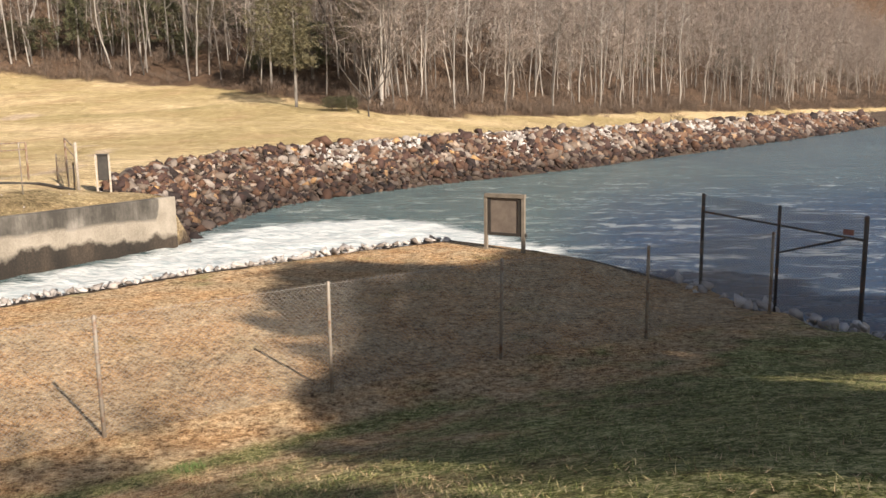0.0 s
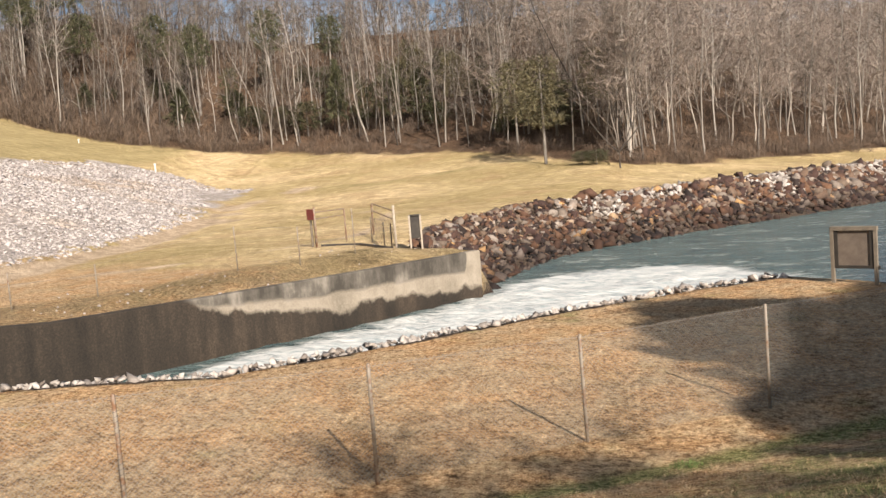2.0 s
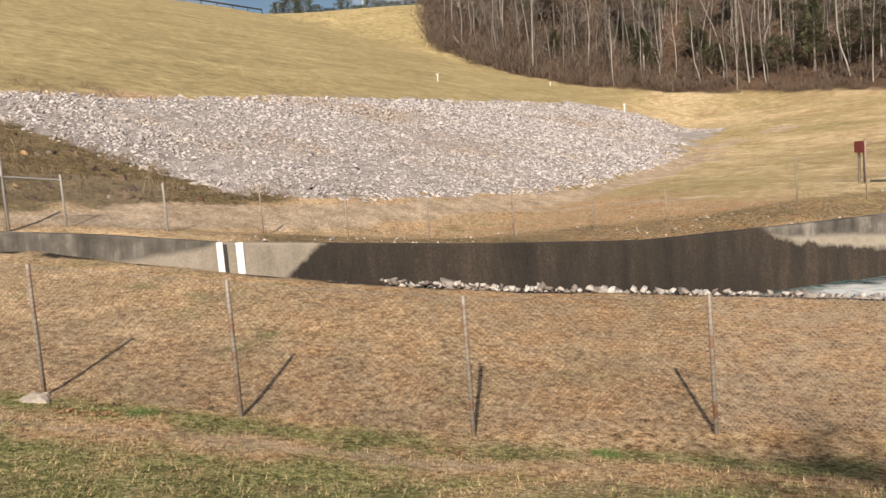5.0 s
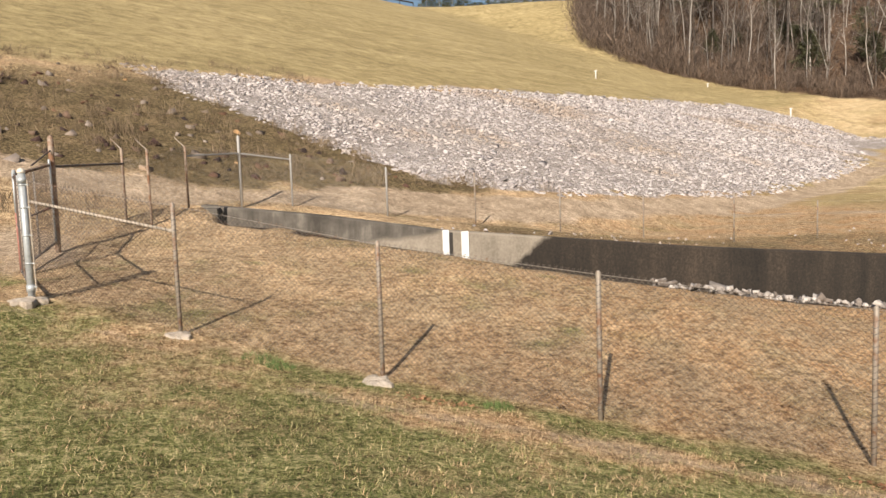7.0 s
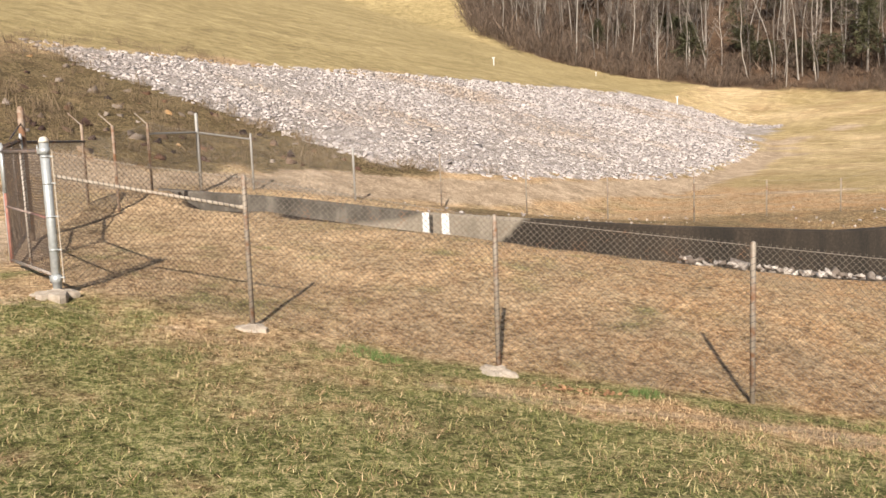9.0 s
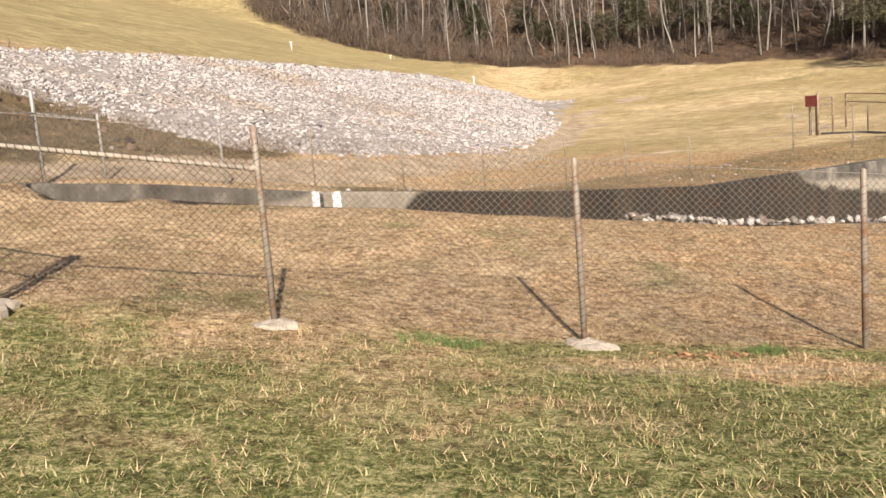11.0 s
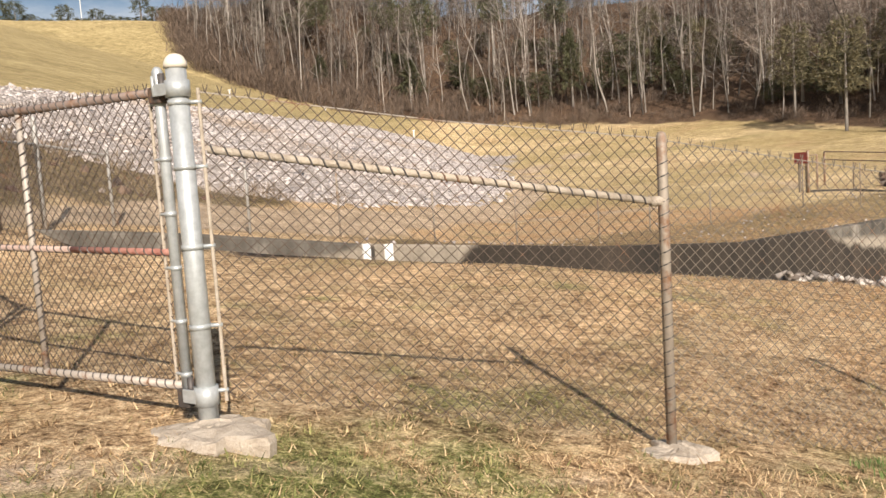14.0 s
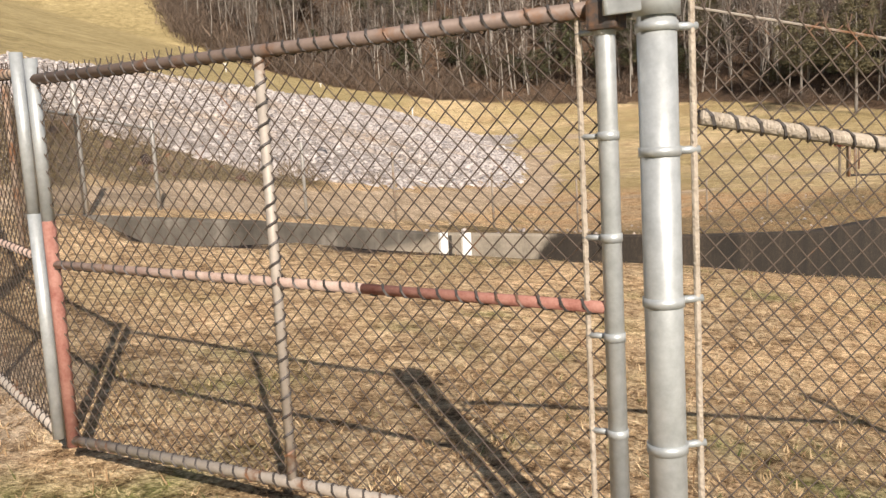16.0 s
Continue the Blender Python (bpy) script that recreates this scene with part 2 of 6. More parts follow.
def wall_material():
    """Weathered concrete: dark wet band with a ragged upper edge, pale bare patches."""
    m, n, l, b = mat("stained_concrete", 0.85)
    p = world_pos(n)
    blot = noise_tex(n, l, 0.9, 6, 0.65, p)
    fine = noise_tex(n, l, 14, 4, 0.7, p)
    mp = n.new("ShaderNodeMapping")
    mp.inputs["Scale"].default_value = (0.55, 0.55, 0.1)
    l.new(p, mp.inputs["Vector"])
    runs = noise_tex(n, l, 1.4, 5, 0.7, mp.outputs["Vector"])
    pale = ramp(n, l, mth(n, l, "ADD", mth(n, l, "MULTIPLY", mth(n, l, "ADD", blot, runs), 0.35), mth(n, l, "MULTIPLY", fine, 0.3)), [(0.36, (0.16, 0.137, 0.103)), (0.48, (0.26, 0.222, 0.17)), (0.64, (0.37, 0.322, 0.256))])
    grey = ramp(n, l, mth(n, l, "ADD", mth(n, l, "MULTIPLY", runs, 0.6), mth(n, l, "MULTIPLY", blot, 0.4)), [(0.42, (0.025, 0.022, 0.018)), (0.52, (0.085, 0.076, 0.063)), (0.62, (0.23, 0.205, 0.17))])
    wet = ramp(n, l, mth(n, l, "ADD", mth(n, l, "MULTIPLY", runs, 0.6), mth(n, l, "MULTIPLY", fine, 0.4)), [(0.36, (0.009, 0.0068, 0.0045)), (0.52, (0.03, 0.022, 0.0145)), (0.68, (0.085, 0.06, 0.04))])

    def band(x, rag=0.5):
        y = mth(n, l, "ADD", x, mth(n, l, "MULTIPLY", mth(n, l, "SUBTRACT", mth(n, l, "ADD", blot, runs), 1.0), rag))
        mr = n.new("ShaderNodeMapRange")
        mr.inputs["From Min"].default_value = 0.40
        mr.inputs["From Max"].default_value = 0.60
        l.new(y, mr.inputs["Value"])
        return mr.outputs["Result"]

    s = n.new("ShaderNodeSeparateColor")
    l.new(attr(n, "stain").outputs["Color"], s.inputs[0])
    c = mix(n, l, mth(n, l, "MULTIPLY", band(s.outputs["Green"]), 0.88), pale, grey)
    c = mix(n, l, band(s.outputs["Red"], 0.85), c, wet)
    l.new(c, b.inputs["Base Color"])
    bump(n, l, b, mth(n, l, "ADD", fine, blot), 0.35, 0.02)
    return m


def galvanised(name, base, rust=0.0, metal=0.75, rough=0.5):
    m, n, l, b = mat(name, rough, metal)
    p = world_pos(n)
    f = noise_tex(n, l, 18, 4, 0.7, p)
    g = noise_tex(n, l, 5, 5, 0.7, p)
    c = ramp(n, l, f, [(0.3, tuple(v * 0.72 for v in base)), (0.7, base)])
    if rust:
        msk = ramp(n, l, g, [(0.62 - rust * 0.3, (0, 0, 0)), (0.72 - rust * 0.2, (1, 1, 1))])
        c = mix(n, l, msk, c, (0.20, 0.10, 0.05))
        l.new(mth(n, l, "SUBTRACT", metal, mth(n, l, "MULTIPLY", msk, metal)), b.inputs["Metallic"])
    l.new(c, b.inputs["Base Color"])
    bump(n, l, b, f, 0.15, 0.002)
    return m


M_GROUND = ground_material()
M_GRASS = grass_material()
M_WATER = water_material()
M_WALL = wall_material()
M_STEEL = galvanised("bright_galvanised_steel", (0.50, 0.53, 0.535), 0.0, 0.35, 0.45)
M_POST = galvanised("weathered_post_steel", (0.37, 0.32, 0.26), 0.42, 0.25, 0.62)
M_WIRE_MID = galvanised("dull_chain_link_wire", (0.20, 0.168, 0.135), 0.3, 0.3, 0.6)
M_WIRE = galvanised("chain_link_wire", (0.40, 0.36, 0.31), 0.15, 0.3, 0.55)
M_WIRE_OLD = galvanised("rusted_chain_link_wire", (0.12, 0.09, 0.07), 0.1, 0.2, 0.7)
M_DULL = galvanised("dull_grey_galvanised", (0.42, 0.41, 0.385), 0.0, 0.3, 0.55)
M_RAIL = galvanised("dull_rail_steel", (0.25, 0.19, 0.16), 0.3, 0.2, 0.65)
M_PALE = galvanised("pale_worn_pipe", (0.45, 0.40, 0.345), 0.2, 0.2, 0.6)
M_RUST = galvanised("rusty_steel", (0.40, 0.32, 0.25), 0.55, 0.3, 0.7)
M_DARKSTEEL = galvanised("dark_steel", (0.10, 0.09, 0.085), 0.3, 0.4, 0.6)
M_RED = simple("flaking_red_paint", (0.20, 0.06, 0.042), (0.44, 0.24, 0.19), 9, 0.75)
M_SIGN = simple("dark_red_sign_paint", (0.16, 0.028, 0.024), (0.29, 0.062, 0.052), 5, 0.6)
M_CAP = simple("cream_cap_paint", (0.56, 0.50, 0.41), (0.74, 0.69, 0.59), 6, 0.6, bumps=0.1, dist=0.002)
M_FADED = simple("faded_red_paint", (0.27, 0.17, 0.135), (0.52, 0.41, 0.35), 14, 0.75)
M_CONC = simple("pale_footing_concrete", (0.27, 0.22, 0.165), (0.58, 0.51, 0.42), 9, 0.9, bumps=0.6, dist=0.02)
M_WHITE = simple("white_paint", (0.68, 0.67, 0.63), (0.82, 0.81, 0.78), 3, 0.6)
M_WOOD = simple("weathered_timber", (0.13, 0.105, 0.075), (0.29, 0.245, 0.19), 5, 0.85)
M_BOARD = simple("brown_board", (0.12, 0.093, 0.072), (0.23, 0.185, 0.145), 4, 0.8)
M_DARK = simple("dark_weathered_metal", (0.018, 0.015, 0.012), (0.055, 0.046, 0.037), 4, 0.7)
M_WHITEROCK = simple("pale_limestone", (0.17, 0.145, 0.125), (0.52, 0.475, 0.43), 3, 0.9, rand="island", bumps=0.6, dist=0.03)
M_WHITEROCK_P = simple("pale_limestone_block", (0.17, 0.14, 0.115), (0.58, 0.53, 0.475), 3, 0.9, rand="object", bumps=0.6, dist=0.03)
M_BARK = simple("grey_bark", (0.07, 0.058, 0.048), (0.40, 0.365, 0.32), 1.2, 0.9, rand="object")
M_TWIG = simple("bare_twigs", (0.085, 0.066, 0.054), (0.215, 0.176, 0.147), 0.15, 0.95, rand="object")
M_BARK_I = simple("woodland_bark", (0.04, 0.032, 0.026), (0.36, 0.328, 0.288), 0.6, 0.9, rand="island")
M_BARK_R = simple("riverside_bark", (0.10, 0.08, 0.064), (0.46, 0.41, 0.35), 0.6, 0.9, rand="island")
M_TWIG_R = simple("riverside_twigs", (0.15, 0.118, 0.095), (0.37, 0.305, 0.255), 0.1, 0.95, rand="island")
M_TWIG_I = simple("woodland_twigs", (0.075, 0.06, 0.05), (0.225, 0.182, 0.15), 0.1, 0.95, rand="island")
M_NEEDLE = simple("evergreen_needles", (0.035, 0.04, 0.02), (0.135, 0.135, 0.066), 0.5, 0.85, rand="island")
M_CEDAR = simple("olive_cedar", (0.06, 0.054, 0.03), (0.19, 0.165, 0.088), 0.5, 0.85, rand="island")
M_BRUSH = simple("brown_brush", (0.055, 0.041, 0.031), (0.205, 0.15, 0.11), 0.2, 0.95, rand="island")
M_WEED = simple("green_weeds", (0.06, 0.10, 0.025), (0.17, 0.23, 0.07), 12, 0.85, rand="island")
M_TUFT = simple("dry_tufts", (0.085, 0.06, 0.037), (0.27, 0.20, 0.12), 0.3, 0.95, rand="island")


def rock_material(name, rand):
    m, n, l, b = mat(name, 0.85)
    p = world_pos(n)
    r = obj_random(n) if rand == "object" else island(n)
    a = noise_tex(n, l, 2.2, 5, 0.65, p)
    f = noise_tex(n, l, 16, 4, 0.7, p)
    base = ramp(n, l, r, [(0.0, (0.022, 0.015, 0.013)), (0.3, (0.07, 0.037, 0.029)), (0.55, (0.165, 0.085, 0.045)), (0.75, (0.17, 0.135, 0.105)), (0.95, (0.34, 0.295, 0.255)), (1.0, (0.46, 0.28, 0.12))])
    c = mix(n, l, 0.75, base, ramp(n, l, mth(n, l, "ADD", mth(n, l, "MULTIPLY", a, 0.6), mth(n, l, "MULTIPLY", f, 0.4)), [(0.3, (0.45, 0.42, 0.40)), (0.7, (1.25, 1.2, 1.15))]), "MULTIPLY")
    # the splash line leaves the lowest stones dark and wet
    sx = n.new("ShaderNodeSeparateXYZ")
    l.new(p, sx.inputs[0])
    mr = n.new("ShaderNodeMapRange")
    mr.inputs["From Min"].default_value = -1.2
    mr.inputs["From Max"].default_value = 0.2
    l.new(mth(n, l, "ADD", sx.outputs["Z"], mth(n, l, "MULTIPLY", mth(n, l, "SUBTRACT", a, 0.5), 1.0)), mr.inputs["Value"])
    c = mix(n, l, mr.outputs["Result"], mix(n, l, 0.75, c, (0.10, 0.055, 0.045), "MULTIPLY"), c)
    l.new(c, b.inputs["Base Color"])
    bump(n, l, b, mth(n, l, "ADD", a, f), 0.6, 0.04)
    return m


def riprap_material(name, rand):
    m, n, l, b = mat(name, 0.9)
    p = world_pos(n)
    r = obj_random(n) if rand == "object" else island(n)
    f = noise_tex(n, l, 7, 5, 0.7, p)
    big = noise_tex(n, l, 0.085, 4, 0.6, p)
    v = mth(n, l, "ADD", mth(n, l, "MULTIPLY", f, 0.45), mth(n, l, "MULTIPLY", r, 0.55))
    c = ramp(n, l, v, [(0.2, (0.22, 0.197, 0.188)), (0.5, (0.425, 0.385, 0.365)), (0.85, (0.61, 0.565, 0.54))])
    tan = ramp(n, l, v, [(0.2, (0.22, 0.165, 0.12)), (0.85, (0.52, 0.43, 0.34))])
    c = mix(n, l, ramp(n, l, big, [(0.55, (0, 0, 0)), (0.66, (0.8, 0.8, 0.8))]), c, tan)
    l.new(c, b.inputs["Base Color"])
    bump(n, l, b, f, 0.6, 0.03)
    return m


M_DAMROCK = riprap_material("dam_riprap", "island")
M_DAMROCK_P = riprap_material("dam_riprap_block", "object")
M_REDROCK = rock_material("brown_riprap_block", "object")
M_REDROCK_I = rock_material("brown_riprap", "island")

# ---- mesh building ----
class Geo:
    """Vertices and faces gathered for one mesh."""

    def __init__(self):
        self.v, self.f = [], []

    def add(self, verts, faces):
        k = len(self.v)
        self.v += [tuple(p) for p in verts]
        self.f += [tuple(i + k for i in face) for face in faces]
        return self

    def tube(self, pts, radii, sides=8, caps=True):
        pts = [Vector(p) for p in pts]
        if isinstance(radii, (int, float)):
            radii = [radii] * len(pts)
        rings, ref = [], None
        for i, p in enumerate(pts):
            d = (pts[min(i + 1, len(pts) - 1)] - pts[max(i - 1, 0)]).normalized()
            if ref is None or abs(ref.dot(d)) > 0.95:
                ref = Vector((1, 0, 0)) if abs(d.x) < 0.8 else Vector((0, 1, 0))
            u = (ref - d * ref.dot(d)).normalized()
            w = d.cross(u)
            ref = u
            rings.append([p + radii[i] * (math.cos(2 * math.pi * k / sides) * u + math.sin(2 * math.pi * k / sides) * w) for k in range(sides)])
        faces = []
        for i in range(len(rings) - 1):
            for k in range(sides):
                a, b2 = i * sides + k, i * sides + (k + 1) % sides
                faces.append((a, b2, b2 + sides, a + sides))
        if caps:
            faces.append(tuple(range(sides))[::-1])
            faces.append(tuple(len(rings) * sides - sides + k for k in range(sides)))
        return self.add([p for r in rings for p in r], faces)

    def box(self, lo, hi, m=None, bevel=0.0):
        bm = bmesh.new()
        bmesh.ops.create_cube(bm, size=1.0)
        lo, hi = Vector(lo), Vector(hi)
        for v in bm.verts:
            v.co = Vector([(lo[i] + hi[i]) / 2 + v.co[i] * (hi[i] - lo[i]) for i in range(3)])
        if bevel:
            bmesh.ops.bevel(bm, geom=list(bm.edges), offset=bevel, segments=2, affect="EDGES", profile=0.6)
        if m is not None:
            bm.transform(m)
        bm.verts.index_update()
        self.add([v.co for v in bm.verts], [[v.index for v in f.verts] for f in bm.faces])
        bm.free()
        return self

    def mesh(self, name, material, smooth=False):
        me = bpy.data.meshes.new(name)
        me.from_pydata(self.v, [], self.f)
        me.materials.append(material)
        if smooth:
            me.polygons.foreach_set("use_smooth", [True] * len(me.polygons))
        me.update()
        return me


def part(name, geo, material, parent, label="", smooth=False):
    ob = new(name, geo.mesh(name, material, smooth) if isinstance(geo, Geo) else geo)
    ob.parent = parent
    if label:
        ob["label"] = label
    return ob


def thing(name, label, category, group="", kind="", at=(0, 0, 0), data=None):
    ob = new(name, data)
    ob.location = at
    return tagged(ob, label, category, group, kind)


def big_mesh(name, V, F, material, smooth=False):
    """A large triangle mesh straight from arrays."""
    V, F = np.asarray(V, np.float32), np.asarray(F, np.int32)
    me = bpy.data.meshes.new(name)
    me.vertices.add(len(V))
    me.vertices.foreach_set("co", V.ravel())
    me.loops.add(F.size)
    me.loops.foreach_set("vertex_index", F.ravel())
    me.polygons.add(len(F))
    me.polygons.foreach_set("loop_start", np.arange(0, F.size, F.shape[1], dtype=np.int32))
    if smooth:
        me.polygons.foreach_set("use_smooth", np.ones(len(F), bool))
    me.materials.append(material)
    me.update(calc_edges=True)
    me.validate()
    return me


def scatter(variants, rows):
    """Joins copies of small triangle meshes: rows of x, y, z, turn, scale xyz, tilt, which."""
    vs, fs, k = [], [], 0
    for x, y, z, turn, sx, sy, sz, tilt, which in rows:
        V, F = variants[int(which) % len(variants)]
        c, s = math.cos(turn), math.sin(turn)
        ct, st = math.cos(tilt), math.sin(tilt)
        P = V * (sx, sy, sz)
        P = P @ np.array([[1, 0, 0], [0, ct, st], [0, -st, ct]]) @ np.array([[c, s, 0], [-s, c, 0], [0, 0, 1]])
        vs.append(P + (x, y, z))
        fs.append(F + k)
        k += len(V)
    return np.concatenate(vs), np.concatenate(fs)


def tri(geo):
    """A Geo as triangle arrays."""
    F = []
    for f in geo.f:
        F += [(f[0], f[i], f[i + 1]) for i in range(1, len(f) - 1)]
    return np.array(geo.v, float), np.array(F, int)


rng = np.random.default_rng(7)

# ---- the lie of the land ----
def lines(P, poly):
    """Distance from points to a polyline, the nearest place's values (columns past x, y), and the side (+ left)."""
    poly = np.asarray(poly, float)
    best = np.full(len(P), 1e9)
    val = np.zeros((len(P), max(1, poly.shape[1] - 2)))
    side = np.zeros(len(P))
    for a, b in zip(poly[:-1], poly[1:]):
        d = b[:2] - a[:2]
        t = np.clip(((P - a[:2]) @ d) / (d @ d), 0, 1)
        q = P - (a[:2] + t[:, None] * d)
        dist = np.hypot(*q.T)
        near = dist < best
        best[near] = dist[near]
        if poly.shape[1] > 2:
            val[near] = (a[2:] + t[:, None] * (b[2:] - a[2:]))[near]
        side[near] = np.sign(d[0] * q[:, 1] - d[1] * q[:, 0])[near]
    return best, val, side


def inside(P, poly):
    poly = np.asarray(poly)[:, :2]
    ok = np.zeros(len(P), bool)
    for (x0, y0), (x1, y1) in zip(poly, np.roll(poly, -1, 0)):
        cross = (y0 > P[:, 1]) != (y1 > P[:, 1])
        with np.errstate(divide="ignore", invalid="ignore"):
            ok ^= cross & (P[:, 0] < (x1 - x0) * (P[:, 1] - y0) / (y1 - y0) + x0)
    return ok


def smooth(x, lo, hi):
    t = np.clip((x - lo) / (hi - lo), 0, 1)
    return t * t * (3 - 2 * t)


WATER_Z = -1.85
# top of the near bank, from the head of the channel to the shore past the point
BANK = [(-32, 5.6, 2.8), (-28.5, 7.2, 2.6), (-24, 9, 2.17), (-20.5, 11.9, 1.55), (-19.2, 15, 0.95), (-15.9, 18.2, 0.53), (-12.4, 19.7, 0.42), (-9.3, 23.6, 0.36), (-6.8, 26.6, 0.36), (-2.6, 31, 0.4), (0, 32.5, 0.45), (1.8, 31.3, 0.45), (4.2, 29.6, 0.38), (6.6, 27, 0.2), (7.6, 23.8, 0.1), (9.5, 20.5, 0.3), (14.5, 21.5, 0.7), (22, 27, 1), (30, 43, 1), (52, 88, 1), (110, 195, 1), (215, 390, 1)]
# face of the training wall, from the head to its free end: x, y, top
WALL = [(-33.2, 6.6, 3.2), (-31, 9.6, 2.75), (-29.1, 12.5, 2.2), (-26, 20, 1.25), (-23.3, 26, 0.66), (-20.9, 31.6, 0.57), (-17.5, 38.3, 0.57), (-14.2, 45.2, 0.57)]
# water's edge and top of the far bank
FARTOP = [(-17.9, 46.2, 0.7), (-18.9, 48.8, 1.0), (-19.6, 56, 1.3), (-17.6, 67, 1.6), (-9.5, 80.5, 1.8), (3.2, 98, 1.9), (31, 143, 1.9), (96, 254, 2), (220, 440, 2)]
TREELINE = [(-240, 206, 43), (-195, 170, 43), (-169, 147.5, 37), (-143, 125.5, 27.6), (-124, 121, 20), (-110, 128, 15.5), (-95, 137, 12.4), (-74, 139, 9.9), (-43, 127, 7.5), (-24, 112.5, 5.2), (-18.6, 106, 4.1), (-15.2, 104, 3.7), (-11.5, 106, 3.4), (-6, 112, 3.1), (8.4, 131, 2.9), (47, 193, 2.9), (114, 288, 3.2), (250, 480, 4)]
# fence line from the gate post, and its ground
FENCE_S = [-12, -3, 0, 2.6, 5.5, 8.4, 11.4, 14.4, 17.6, 24, 31, 36, 60]
FENCE_Z = [2.9, 2.55, 2.42, 2.0, 1.42, 1.08, 0.68, 0.42, 0.2, 0.03, 0.1, 0.25, 1]
HILL_S = [-12, -1, 1.4, 3.7, 8, 14, 22.6, 27, 31.6, 37, 44]
HILL_Z = [2.6, 2.35, 2.3, 2.45, 2.78, 2.85, 3.05, 2.75, 2.1, 0.8, 0.6]
ORIGIN, ALONG, ACROSS = np.array([-22.1, 0.5]), np.array([0.782, 0.623]), np.array([-0.623, 0.782])


def near_land(P):
    s, d = (P - ORIGIN) @ ALONG, (P - ORIGIN) @ ACROSS
    zf = np.interp(s, FENCE_S, FENCE_Z)
    bd, bz, _ = lines(P, BANK)
    out = np.where(d > 0, zf + (bz[:, 0] - zf) * smooth(d / np.maximum(d + bd, 0.1), 0.0, 1.0), 0)
    zh = np.interp(s, HILL_S, HILL_Z)
    u = np.clip(-d / 9.8, 0, 1)
    up = zf + (zh - zf) * (0.55 * u + 0.45 * u * u * (3 - 2 * u)) + np.maximum(-d - 16, 0) * 0.06
    return np.where(d > 0, out, up)


def dam(P):
    return np.minimum(42, 9.9 - 0.334 * (49.9 + 0.95 * P[:, 0] + 0.31 * P[:, 1]))


VALLEY_Y = [-60, -20, 0, 8, 10, 12.4, 15, 19, 23.4, 28, 36, 44, 50]
VALLEY_Z = [5, 4, 3.4, 3.2, 3, 2.5, 2.12, 1.5, 1, 0.85, 1.02, 1.2, 1.22]


def far_land(P):
    x, y = P.T
    ye = y - np.where(x > -20, np.maximum(0, np.interp(x, [-20, -17, -14, -6, 7, 35, 100, 200], [50, 57, 70, 83, 101, 146, 257, 420]) - 65), 0)
    v = np.where(ye < 50, np.interp(ye, VALLEY_Y, VALLEY_Z), 1.22 + 0.0011 * (np.clip(ye, 50, 140) - 50) ** 2)
    q, tz, side = lines(P, TREELINE)
    q = q * side
    steep = np.interp(x, [-120, -60, 20, 80], [0.5, 0.46, 0.46, 0.6])
    rise = np.where(q > 0, q * steep, q * 0.16)
    hill = np.minimum(tz[:, 0] + rise, np.interp(x, [-200, -120, 0, 60, 150], [45, 39.5, 37, 60, 96]) + 0.02 * q)
    reach = np.hypot(x + 3.5, y - 2)
    knoll = 42.6 - 0.44 * np.maximum(0, 221 - reach) + 0.12 * np.clip(reach - 221, 0, 90) - 300 * smooth(x, -125, -105)
    base = np.maximum.reduce([v, dam(P), knoll])
    k = 0.8
    return np.maximum(base, hill) + k * 0.25 * np.exp(-np.abs(base - hill) / k)


RIVER = [(x, y) for x, y, _ in BANK] + [(x, y) for x, y, _ in FARTOP[::-1]] + [(x, y) for x, y, _ in WALL[::-1]]


def lumps(P, size, amount):
    return amount * np.array([noise.noise((x / size, y / size, 3.1)) for x, y in P])


def land(P):
    """Height of the ground at points (n, 2)."""
    P = np.asarray(P, float)
    wet = inside(P, RIVER)
    bd, bz, _ = lines(P, BANK)
    fd, fz, _ = lines(P, FARTOP)
    wd, wz, wside = lines(P, WALL)
    s, d = (P - ORIGIN) @ ALONG, (P - ORIGIN) @ ACROSS
    near = (bd < np.minimum(fd, wd)) | (d < 2)
    near &= ~((P[:, 0] < -31) & (d > 4))
    g = np.where(near, near_land(P), far_land(P))
    # the left end of the field runs into the valley floor
    w = smooth(P[:, 0], -36, -27) * near
    g = np.where(near & (P[:, 0] < -27), far_land(P) * (1 - w) + near_land(P) * w, g)
    # the strip behind the wall
    strip = (~near) & (wd < 3) & (P[:, 1] < 46)
    g = np.where(strip, wz[:, 0] - 0.06 + (g - wz[:, 0] + 0.06) * smooth(wd, 0.3, 3), g)
    ft = (~near) & (fd < 4) & ~wet
    g = np.where(ft, fz[:, 0] + (g - fz[:, 0]) * smooth(fd, 0.3, 4), g)
    bank = np.where(bd < fd, bz[:, 0] - bd * 0.95, fz[:, 0] - fd * 0.72)
    return np.where(wet, np.maximum(bank, -3.4), g)


def zland(x, y):
    P = np.array([[x, y]])
    return float((land(P) + lumps(P, 1.3, 0.035) + lumps(P, 5, 0.07))[0])


